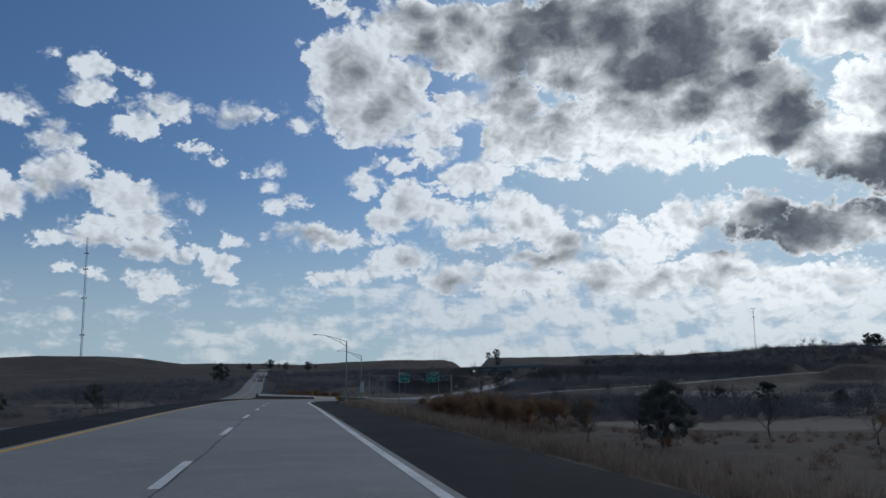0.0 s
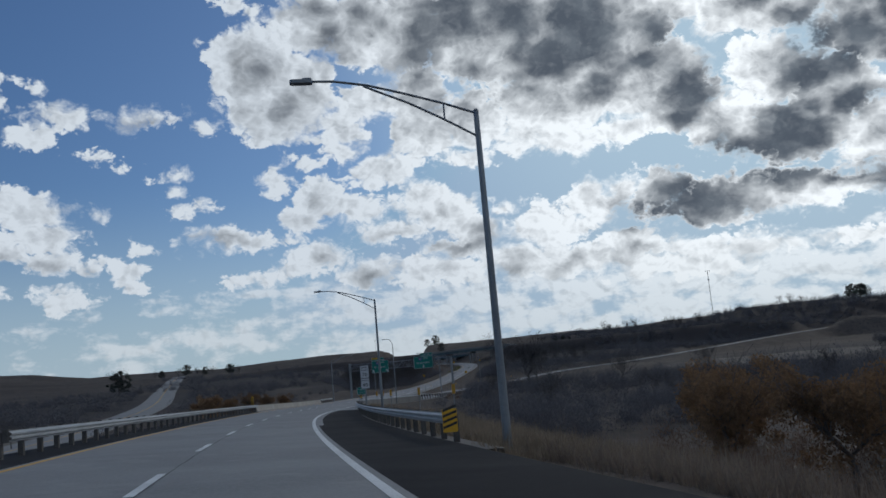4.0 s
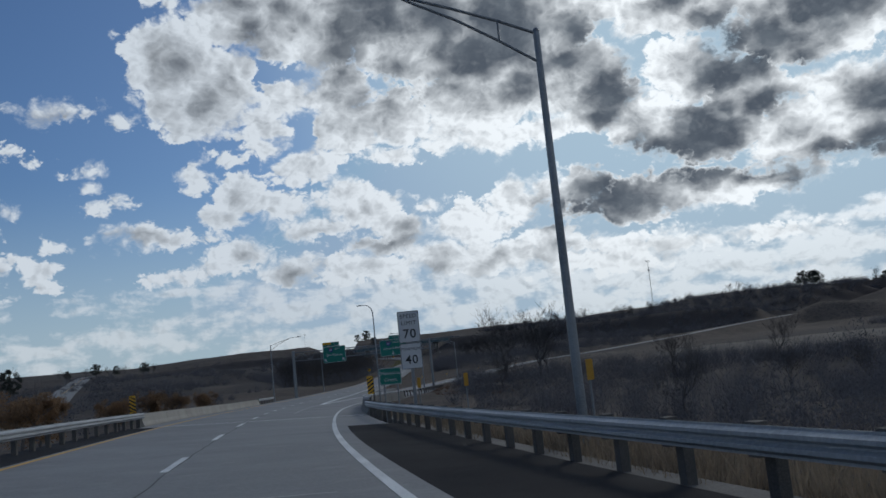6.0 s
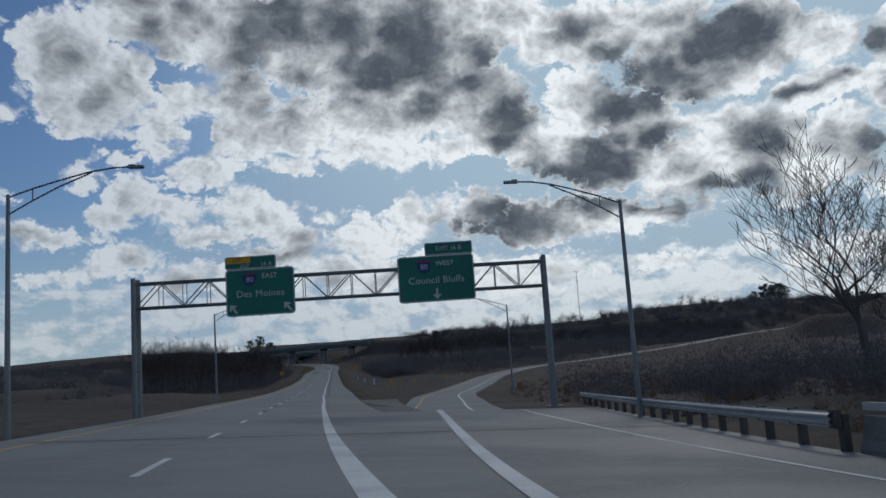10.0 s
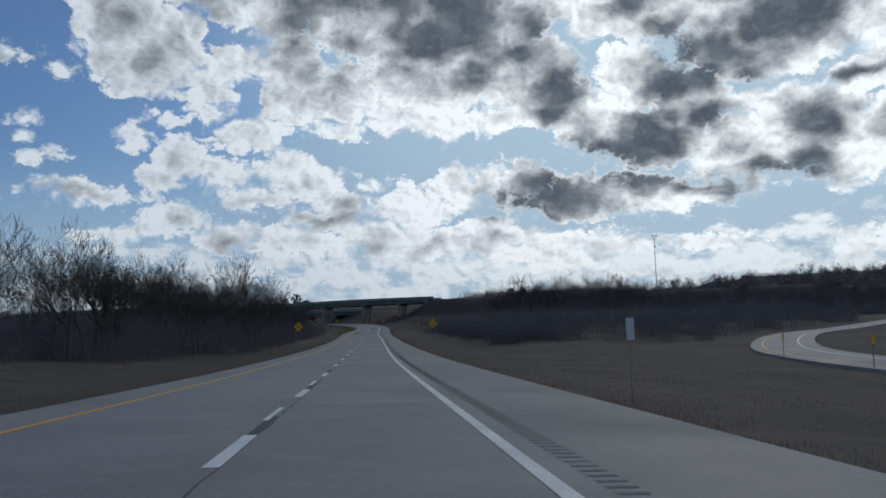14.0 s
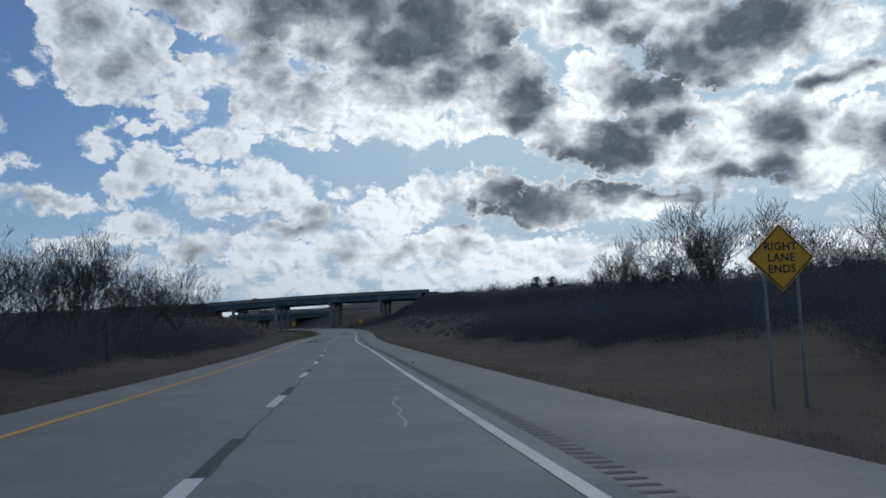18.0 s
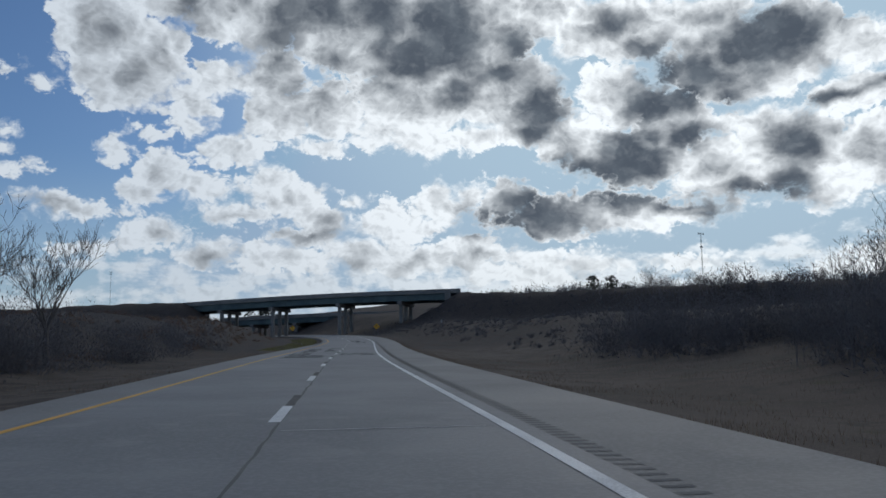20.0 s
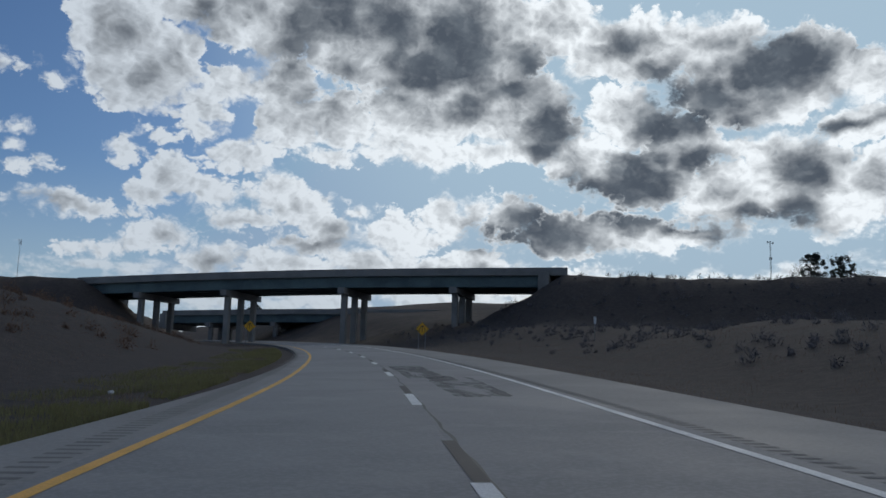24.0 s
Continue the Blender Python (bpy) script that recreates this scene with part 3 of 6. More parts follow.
def ground_material():
    m = bpy.data.materials.new("land")
    m.use_nodes = True
    t = m.node_tree
    N = Nodes(t)
    b = t.nodes["Principled BSDF"]
    co = t.nodes.new("ShaderNodeNewGeometry").outputs["Position"]
    big = N.noise(co, .012, 5, .6, .5)
    mid = N.noise(co, .12, 6, .62, .4)
    fine = N.noise(co, 2.2, 6, .7)
    blade = N.noise(N.vec("MULTIPLY", co, (1, 1, .25)), 14, 3, .7)
    c = N.mix(N.step(mid, .38, .64), (.098, .077, .065), (.058, .048, .043))
    c = N.mix(N.step(big, .50, .62), c, (.115, .096, .082))
    c = N.mix(N.step(N.noise(co, .35, 5, .6), .58, .72), c, (.055, .055, .030))
    weeds = N.math("ADD", N.noise(co, .55, 6, .68, .6), N.math("MULTIPLY", N.math("SUBTRACT", N.noise(co, .035, 4, .6), .5), .5))
    c = N.mix(N.step(weeds, .47, .60, .0, .8), c, (.044, .038, .036))
    c = N.mix(N.step(fine, .3, .7, .0, .45), c, N.mix(N.step(blade, .4, .6), (.042, .035, .031), (.140, .114, .094)))
    # wooded slopes: dark leaf litter under the brush; slope shade put into the colour too
    slopes = None
    for hx, hy, rx, ry in WOODED_SHADED:
        far = N.vec("LENGTH", N.vec("MULTIPLY", N.vec("SUBTRACT", N.vec("MULTIPLY", co, (1, 1, 0)), (hx, hy, 0.0)), (1 / rx, 1 / ry, 0)))
        slopes = far if slopes is None else N.math("MINIMUM", slopes, far)
    slopes = N.math("ADD", slopes, N.math("MULTIPLY", N.math("SUBTRACT", N.noise(co, .03, 4, .6), .5), .6))
    litter = N.mix(N.step(fine, .35, .65), (.038, .034, .035), (.066, .057, .054))
    c = N.mix(N.step(slopes, .86, 1.04, .92, 0), c, litter)
    # mown pale fields beside the creek and beyond it
    away = N.vec("LENGTH", N.vec("MULTIPLY", N.vec("SUBTRACT", co, (42.0, 166.0, 0.0)), (1 / 40, 1 / 17, 0)))
    beyond = N.vec("LENGTH", N.vec("MULTIPLY", N.vec("SUBTRACT", N.vec("MULTIPLY", co, (1, 1, 0)), (82.0, 392.0, 0.0)), (1 / 38, 1 / 34, 0)))
    bare = N.vec("LENGTH", N.vec("MULTIPLY", N.vec("SUBTRACT", N.vec("MULTIPLY", co, (1, 1, 0)), (-118.0, 262.0, 0.0)), (1 / 30, 1 / 26, 0)))
    beyond = N.math("MINIMUM", beyond, bare)
    away = N.math("ADD", N.math("MINIMUM", away, beyond), N.math("MULTIPLY", N.math("SUBTRACT", mid, .5), .9))
    c = N.mix(N.step(away, .85, 1.05, .85, 0), c, (.165, .146, .124))
    t.links.new(c, b.inputs["Base Color"])
    b.inputs["Roughness"].default_value = .95
    b.inputs["Specular IOR Level"].default_value = .15
    n = t.nodes.new("ShaderNodeBump")
    n.inputs["Strength"].default_value, n.inputs["Distance"].default_value = .4, .12
    t.links.new(N.math("ADD", fine, N.math("MULTIPLY", mid, 1.5)), n.inputs["Height"])
    t.links.new(n.outputs[0], b.inputs["Normal"])
    return m


def unevenness(x, y):
    """Small swells of the land away from the roads."""
    x, y = np.atleast_1d(np.asarray(x, float)), np.atleast_1d(np.asarray(y, float))
    flat = zip(x.ravel(), y.ravel())
    rough = np.array([noise.noise((px * .11, py * .11, 0)) * .35 + noise.noise((px * .03, py * .03, 4)) * .9 for px, py in flat]).reshape(x.shape)
    yy = np.clip(y, -89, 949)
    clear = np.clip((np.abs(x - road_x(yy)) - 13) / 12, 0, 1)
    for path in (RAMP, FAR_ROAD):
        d = np.full(x.shape, 1e9)
        for px, py, pz in path.p:
            d = np.minimum(d, np.hypot(x - px, y - py))
        clear = np.minimum(clear, np.clip((d - path.half - 3) / 8, 0, 1))
    return rough * clear


def land_z(x, y):
    """Height of the finished ground."""
    return ground_z(x, y) + unevenness(x, y).reshape(np.shape(x))


def build_ground():
    xs = axis([(-2600, -700, 190), (-700, -340, 40), (-340, -110, 12), (-110, 90, 3.0), (90, 260, 9), (260, 700, 35), (700, 2600, 190)])
    ys = axis([(-900, -120, 110), (-120, 960, 4.5), (960, 1500, 30), (1500, 2900, 140)])
    X, Y = np.meshgrid(xs, ys)
    Z = ground_z(X, Y)
    Z = Z + unevenness(X, Y)
    w = len(xs)
    verts = np.stack([X, Y, Z], -1).reshape(-1, 3)
    faces = [(j * w + i, j * w + i + 1, (j + 1) * w + i + 1, (j + 1) * w + i) for j in range(len(ys) - 1) for i in range(w - 1)]
    g = mesh_object("ground", verts, faces, ground_material(), smooth=True)
    tagged(g, "rolling dry brown autumn grassland beside the highway", "ground", kind="structure")


build_ground()


def ribbon(name, f, stations, cross, mat, parent=None, label="", thick=0.0):
    """A strip along a road: cross is a list of (u, dz)."""
    rows = [f(stations, u, dz) for u, dz in cross]
    n, k = len(stations), len(cross)
    verts = [rows[j][i] for i in range(n) for j in range(k)]
    faces = [(i * k + j, i * k + j + 1, (i + 1) * k + j + 1, (i + 1) * k + j) for i in range(n - 1) for j in range(k - 1)]
    return mesh_object(name, verts, faces, mat, parent, label)


def y_range(a, b, step=3.0):
    return np.linspace(a, b, max(2, int(math.ceil((b - a) / step)) + 1))

# ---------------------------------------------------------------- geometry helpers
class Geo:
    """Collects simple solids into one mesh."""

    def __init__(self):
        self.v, self.f = [], []

    def add(self, verts, faces):
        k = len(self.v)
        self.v += [tuple(map(float, p)) for p in verts]
        self.f += [tuple(i + k for i in q) for q in faces]
        return self

    def box(self, c, s, rz=0.0, bevel=0.0):
        """Box with chamfered upright edges."""
        hx, hy, hz = s[0] / 2, s[1] / 2, s[2] / 2
        b = min(bevel, hx * .9, hy * .9)
        ring = [(hx, hy), (-hx, hy), (-hx, -hy), (hx, -hy)] if b <= 0 else [(hx, hy - b), (hx - b, hy), (-hx + b, hy), (-hx, hy - b), (-hx, -hy + b), (-hx + b, -hy), (hx - b, -hy), (hx, -hy + b)]
        ca, sa = math.cos(rz), math.sin(rz)
        ring = [(c[0] + x * ca - y * sa, c[1] + x * sa + y * ca) for x, y in ring]
        n = len(ring)
        verts = [(x, y, c[2] - hz) for x, y in ring] + [(x, y, c[2] + hz) for x, y in ring]
        faces = [tuple(reversed(range(n))), tuple(range(n, 2 * n))] + [(i, (i + 1) % n, n + (i + 1) % n, n + i) for i in range(n)]
        return self.add(verts, faces)

    def tube(self, p, q, r0, r1=None, n=8, caps=True):
        p, q = Vector(p), Vector(q)
        r1 = r0 if r1 is None else r1
        d = (q - p)
        if d.length < 1e-6:
            return self
        d.normalize()
        a = d.orthogonal().normalized()
        b = d.cross(a)
        ring = [(a * math.cos(2 * math.pi * i / n) + b * math.sin(2 * math.pi * i / n)) for i in range(n)]
        verts = [p + r * r0 for r in ring] + [q + r * r1 for r in ring]
        faces = [(i, (i + 1) % n, n + (i + 1) % n, n + i) for i in range(n)]
        if caps:
            faces += [tuple(reversed(range(n))), tuple(range(n, 2 * n))]
        return self.add(verts, faces)

    def pipe(self, pts, r, n=8):
        for a, b, i in zip(pts, pts[1:], range(len(pts))):
            self.tube(a, b, r if not isinstance(r, list) else r[i], r if not isinstance(r, list) else r[i + 1], n)
        return self

    def plate(self, outline, y0, y1):
        """Upright plate in the xz plane, between depths y0 and y1."""
        n = len(outline)
        verts = [(x, y0, z) for x, z in outline] + [(x, y1, z) for x, z in outline]
        faces = [tuple(range(n)), tuple(reversed(range(n, 2 * n)))] + [(i, n + i, n + (i + 1) % n, (i + 1) % n) for i in range(n)]
        return self.add(verts, faces)

    def obj(self, name, mat, parent=None, label="", smooth=False):
        return mesh_object(name, self.v, self.f, mat, parent, label, smooth)


def rounded(w, h, r, cx=0.0, cz=0.0, k=4):
    out = []
    for sx, sz, a0 in ((1, -1, -90), (1, 1, 0), (-1, 1, 90), (-1, -1, 180)):
        for i in range(k + 1):
            a = radians(a0 + 90 * i / k)
            out.append((cx + sx * (w / 2 - r) + r * math.cos(a), cz + sz * (h / 2 - r) + r * math.sin(a)))
    return out


def thing(name, label, category, m=None, group="", kind=""):
    e = tagged(new(name), label, category, group, kind)
    if m is not None:
        e.matrix_world = m
    return e


def lettering(name, words, size, mat, parent, x, z, y=-.012, align="CENTER", spacing=1.0, bold=.0):
    """Raised letters on a sign face (facing local -y)."""
    c = bpy.data.curves.new(name, "FONT")
    c.body, c.size, c.align_x, c.align_y, c.extrude, c.space_character, c.offset = words, size, align, "CENTER", .002, spacing, bold
    c.resolution_u = 3
    o = bpy.data.objects.new(name, c)
    scene.collection.objects.link(o)
    me = bpy.data.meshes.new_from_object(o.evaluated_get(bpy.context.evaluated_depsgraph_get()))
    bpy.data.objects.remove(o)
    me.materials.clear()
    me.materials.append(mat)
    ob = new(name, me)
    ob.parent = parent
    ob.matrix_basis = pose(x, y, z, 90, 0, 0)
    return ob


# ---------------------------------------------------------------- main carriageway
pavement = tagged(new("road"), "grey concrete highway carriageway with worn markings", "road", kind="structure")
BRIDGE_S, BRIDGE_N = 209.5, 301.0       # deck joints of the creek bridge
barrier_east = curve_of([(200, 6.3), (212, 6.5), (230, 7.2), (247, 8.4), (264, 9.72), (280, 11.9), (290, 13.5), (308, 17.0), (330, 20.5)])
edge_east = curve_of([(-90, 3.62), (160, 3.62), (182, 3.8), (205, 4.5), (235, 6.1), (260, 8.1), (275, 9.7), (290, 11.2), (308, 13.2), (322, 14.6)])
edge_west = curve_of([(-90, -3.76), (150, -3.8), (215, -4.4), (300, -4.9), (355, -4.8), (375, -4.4), (405, -3.9), (455, -3.65), (490, -3.5), (541, -3.76), (605, -4.0), (640, -4.0), (661, -3.7), (670, -3.5), (681, -3.36), (700, -3.3), (950, -3.3)])
west_width = curve_of([(300, 1.55), (560, 1.55), (620, 1.95), (640, 1.9), (664, 1.5), (676, 1.2), (700, .95), (950, .95)])
through_line = curve_of([(261, 3.74), (352, 3.74), (370, 3.46), (490, 3.52), (530, 3.45), (560, 3.5), (600, 3.3), (622, 3.2), (642, 3.28), (662, 3.5), (700, 3.7), (948, 3.74)])


def strip(name, a, b, f0, f1, mat, top=0.0, label="", deep=.3, step=3.0):
    """Paved strip between two lateral curves."""
    ys = y_range(a, b, step)
    u0, u1 = f0(ys) if callable(f0) else f0, f1(ys) if callable(f1) else f1
    rows = [road(ys, u0, top - deep), road(ys, u0, top), road(ys, u1, top), road(ys, u1, top - deep)] if deep else [road(ys, u0, top), road(ys, u1, top)]
    k, n = len(rows), len(ys)
    verts = [rows[j][i] for i in range(n) for j in range(k)]
    faces = [(i * k + j, i * k + j + 1, (i + 1) * k + j + 1, (i + 1) * k + j) for i in range(n - 1) for j in range(k - 1)]
    return mesh_object(name, verts, faces, mat, pavement, label)


strip("lane_west", -88, 948, lambda y: edge_west(y) - .25, 0.0, CONCRETE)
strip("lane_east", -88, 948, 0.002, 3.86, CONCRETE)
strip("lane_exit", 150, 322, 3.862, lambda y: np.maximum(edge_east(y) + .5, 3.87), CONCRETE, -.002)
strip("shoulder_west_asphalt", -88, BRIDGE_S, -6.2, lambda y: edge_west(y) - .252, ASPHALT, -.004, "black asphalt shoulder")
strip("shoulder_west_deck", BRIDGE_S, BRIDGE_N, lambda y: edge_west(y) - 1.3, lambda y: edge_west(y) - .252, CONCRETE, -.004)
strip("shoulder_west", BRIDGE_N, 948, lambda y: edge_west(y) - west_width(y), lambda y: edge_west(y) - .252, SHOULDER, -.004)
strip("shoulder_east_asphalt", -88, 196, 3.862, 6.9, ASPHALT, -.006, "black asphalt shoulder")
strip("rail_footing", 126, 208, lambda y: 7.0 + 0 * y, 7.5, material("gravel_strip", (.15, .142, .13), (.10, .094, .088), 1.5, .95, 0, .4, 14, .4), -.03, "pale gravel strip below the guardrail")
strip("shoulder_east_deck", 196, 322, lambda y: np.maximum(edge_east(y) + .5, 3.87), barrier_east, CONCRETE, -.006)
strip("shoulder_east", 322, 948, 3.862, curve_of([(322, 6.85), (460, 6.75), (530, 6.42), (640, 6.45), (665, 6.85), (948, 6.85)]), SHOULDER, -.006)
# gore: asphalt wedge between the carriageway and the ramp
strip("gore_asphalt", 322, 352, 6.852, curve_of([(322, 9.2), (340, 9.6), (352, 10.2)]), material("gore_asphalt", (.165, .166, .165), (.128, .129, .13), 0.7, .88, 0, .25, 30, .25, spec=.2), -.012, "grey asphalt gore apron")
strip("gore_wedge", 333, 346, 6.9, curve_of([(333, 8.3), (346, 7.0)]), PATCH, -.004, "dark asphalt wedge in the gore", deep=0)

# painted lines
strip("edge_line_east", -88, 200, lambda y: edge_east(y) - .09, lambda y: edge_east(y) + .09, WHITE, .006, deep=0)
strip("edge_line_exit", 200, 321, lambda y: edge_east(y) - .07, lambda y: edge_east(y) + .07, WHITE, .006, deep=0)
strip("edge_line_west", -88, 948, lambda y: edge_west(y) - .08, lambda y: edge_west(y) + .08, YELLOW, .006, deep=0)
gore_w = curve_of([(261, .36), (285, .3), (305, .22), (335, .16), (420, .11), (948, .10)])
strip("edge_line_through", 261, 948, lambda y: through_line(y) - gore_w(y), lambda y: through_line(y) + .02 + gore_w(y) * .5, WHITE, .007, deep=0, step=2.0)
gore_u = curve_of([(261, 3.85), (266, 4.15), (272, 4.5), (285, 5.8), (300, 7.6), (312, 9.0), (325, 10.4)])
strip("gore_line", 261.2, 324, lambda y: gore_u(y) - .18, lambda y: gore_u(y) + .16, WHITE, .010, deep=0, step=2.0)
strip("worn_line", 222, 266, curve_of([(222, 2.2), (240, 2.6), (255, 3.1), (266, 3.8)]), curve_of([(222, 2.3), (240, 2.74), (255, 3.26), (266, 3.98)]),
      material("paint_faded", (.36, .36, .355), (.28, .28, .28), 2.0, .75, 0, .1, 24, .3), .005, deep=0)


def wavy(name, y0, y1, u0, u1, w, mat, amp=.05, seed=1, top=.005, step=.4):
    """A crack or sealed joint wandering between two points of the pavement."""
    n = max(4, int(max(abs(y1 - y0), abs(u1 - u0)) / step))
    t = np.linspace(0, 1, n)
    j = np.array([noise.noise((i * .31, seed * 7.7, 0)) for i in range(n)])
    k = np.array([.5 + abs(noise.noise((i * .23, seed * 3.1, 5))) for i in range(n)]) * w
    dy, du = y1 - y0, u1 - u0
    ln = math.hypot(dy, du)
    ys, us = y0 + dy * t + j * amp * -du / ln, u0 + du * t + j * amp * dy / ln
    a, b = road(ys - k * du / ln, us + k * dy / ln, top), road(ys + k * du / ln, us - k * dy / ln, top)
    verts = [p for pair in zip(a, b) for p in pair]
    return mesh_object(name, verts, [(2 * i, 2 * i + 1, 2 * i + 3, 2 * i + 2) for i in range(n - 1)], mat, pavement)


dash_y = curve_of([(-7, -84), (1, 11.2), (4, 47.6), (6, 72.0), (13, 154.7), (17, 202.8), (20, 238.4), (23, 276.6), (29, 348.0), (31, 371.3), (33, 394.6), (38, 455.9), (40, 477.8), (45, 536.5), (51, 614.1), (53, 635.8), (55, 658), (56, 670.4), (70, 842)])


def dash_mesh(y, u, length, w, mat, name, top=.007):
    ys = np.linspace(y, y + length, 3)
    a, b = road(ys, u - w / 2, top), road(ys, u + w / 2, top)
    verts = [p for pair in zip(a, b) for p in pair]
    mesh_object(name, verts, [(0, 1, 3, 2), (2, 3, 5, 4)], mat, pavement)


for i in range(-7, 69):
    y = float(dash_y(i))
    dash_mesh(y, 0.0, 4.1 if y < 300 else 3.3, .16 if y < 330 else .2, WHITE, "lane_dash")
    if y > 320:
        dash_mesh(y + 3.34, .02, 3.2, .17, BLACK, "contrast_dash")
for y in (391.5, 403.7, 415.8):
    dash_mesh(y - 3.4, -.06, 3.0, .1, WHITE, "thin_dash", .009)
SEAL = material("joint_sealant", (.03, .03, .032), (.05, .05, .05), 1.5, .6, 0, 0, 20, .2)
CRACK = material("crack_filler_white", (.44, .44, .435), (.35, .35, .345), 1.5, .8, 0, 0, 20, .3)
for a in range(-80, 940, 34):
    if not 195 < a < 300:
        wavy("lane_joint", a, a + 34, .1, .1, .030, SEAL, .05, a, .0045)
for y, u0, u1 in ((16.5, 1.6, 3.3), (31, -.4, .4), (36, 1.2, 2.6), (149, .7, 2.4), (173, .3, 2.9), (212.5, .5, 2.6), (366.5, .2, 3.4), (368.2, .1, 3.5), (373, .6, 1.8), (404.5, .1, 3.5),
                  (413, .3, 3.3), (450, .2, 3.4), (475, .2, 2.0), (489, .4, 3.4), (540, .5, 3.0), (549, -.2, 3.4), (561, .2, 3.2)):
    wavy("sealed_crack", y, y + .15, u0, u1, .048, CRACK, .10, int(y * 3), .0055, .25)
for y0, y1, u in ((366, 382, 1.75), (474, 500, 2.3), (508, 514, 2.3), (462, 466, 2.3)):
    wavy("sealed_crack", y0, y1, u, u + .15, .03, CRACK, .13, int(y0), .0055, .35)
for y in (BRIDGE_S, BRIDGE_N):
    ys = np.array([y])
    a = [road(np.array([y + d]), u, .008)[0] for d in (0, .28) for u in np.linspace(-5.4, barrier_east(y) - .2, 8)]
    mesh_object("deck_joint", a, [(i, i + 1, i + 9, i + 8) for i in range(7)], WHITE if y < 250 else SEAL, pavement, "pale deck joint" if y < 250 else "")


def blotch(name, y0, y1, u0, u1, seed, mat):
    """Irregular darker patch with ragged ends."""
    n = 72
    ring = []
    for i in range(n):
        a = 2 * math.pi * i / n
        cx, cy = math.cos(a), math.sin(a)
        sq = 1 / max(abs(cx), abs(cy)) * .86
        r = sq * (1 + .16 * noise.noise((cx * 1.7 + seed, cy * 1.7, seed)) + .10 * noise.noise((cx * 6 + seed, cy * 6, seed)) + .05 * noise.noise((cx * 17, cy * 17, seed)))
        ring.append(((y0 + y1) / 2 + cy * r * (y1 - y0) / 2, (u0 + u1) / 2 + cx * r * (u1 - u0) / 2))
    verts = [road(np.array([p[0]]), p[1], .0042)[0] for p in ring] + [road(np.array([(y0 + y1) / 2]), (u0 + u1) / 2, .0042)[0]]
    mesh_object(name, verts, [(i, (i + 1) % n, n) for i in range(n)], mat, pavement)


# darker grey for the patches, broken up by streaky transparency
DARK_CONC = material("darker_concrete", (.118, .121, .125), (.138, .141, .145), 1.2, .8, 0, .1, 20, .2, spec=.2)
streaks = Nodes(DARK_CONC.node_tree)
spot = DARK_CONC.node_tree.nodes.new("ShaderNodeNewGeometry").outputs["Position"]
worn = streaks.noise(streaks.vec("MULTIPLY", spot, (1.6, .28, 1)), .9, 6, .65, .4)
clear = DARK_CONC.node_tree.nodes.new("ShaderNodeBsdfTransparent")
blend = DARK_CONC.node_tree.nodes.new("ShaderNodeMixShader")
DARK_CONC.node_tree.links.new(streaks.step(worn, .36, .60), blend.inputs[0])
DARK_CONC.node_tree.links.new(DARK_CONC.node_tree.nodes["Principled BSDF"].outputs[0], blend.inputs[1])
DARK_CONC.node_tree.links.new(clear.outputs[0], blend.inputs[2])
DARK_CONC.node_tree.links.new(blend.outputs[0], DARK_CONC.node_tree.nodes["Material Output"].inputs["Surface"])
for i, (y0, y1, u0, u1) in enumerate(((610.3, 617.6, .15, 3.15), (604, 613, -3.5, -.3), (611, 622, -3.6, -1.9), (621, 640, -3.4, -2.0), (624, 646, -1.5, -.3), (672, 684, .9, 2.6), (680, 693, .3, 1.9))):
    blotch("darker_patch", y0, y1, u0, u1, i * 2.3, DARK_CONC)
# milled rumble strips, drawn as flat bars of darker grey
for u0, u1, a, b, nm in ((3.80, 4.18, 372, 790, "rumble_strip_east"), (-4.45, -4.05, 640, 790, "rumble_strip_west")):
    g = Geo()
    for y in np.arange(a, b, .34):
        q = road(np.array([y, y + .13]), u0, -.0015), road(np.array([y, y + .13]), u1, -.0015)
        g.add([q[0][0], q[1][0], q[1][1], q[0][1]], [(0, 1, 2, 3)])
    tagged(g.obj(nm, material("groove_grey", (.150, .150, .147), (.118, .118, .115), 2, .9, 0, 0, 20, .2), pavement), kind="stuff")

# ---------------------------------------------------------------- exit ramp and far highway
ramp_road = tagged(new("ramp"), "curving grey concrete exit ramp", "road", kind="structure")
rs = np.arange(50, RAMP.length - 2, 3.0)
ribbon("ramp_pavement", RAMP.at, rs, [(-3.1, -.3), (-3.1, -.012), (3.2, -.012), (3.2, -.3)], CONCRETE, ramp_road)
ribbon("ramp_line_yellow", RAMP.at, rs[4:], [(-2.05, .002), (-1.9, .002)], YELLOW, ramp_road)
ribbon("ramp_line_white", RAMP.at, rs, [(1.45, .002), (1.6, .002)], WHITE, ramp_road)
far_road = tagged(new("far_highway"), "pale concrete highway climbing the far hill", "road", kind="structure")
fs = np.arange(0, FAR_ROAD.length - 2, 8.0)
ribbon("far_pavement", FAR_ROAD.at, fs, [(-6, -.3), (-6, 0), (6, 0), (6, -.3)], SHOULDER, far_road)
ribbon("far_line", FAR_ROAD.at, fs, [(-.15, .01), (.15, .01)], YELLOW, far_road)

# ---------------------------------------------------------------- guardrails and barriers
def heading(y):
    """Turn about z of the road at y (0: due north)."""
    return math.atan2(-(float(road_x(y + .5)) - float(road_x(y - .5))), 1.0)


W_BEAM = [(-.02, .0), (-.02, .03), (.055, .07), (.055, .11), (-.005, .145), (-.005, .165), (.055, .20), (.055, .24), (-.02, .28), (-.02, .31)]
POST = Geo().box((0, 0, -.15), (.15, .2, 1.5), bevel=.01)
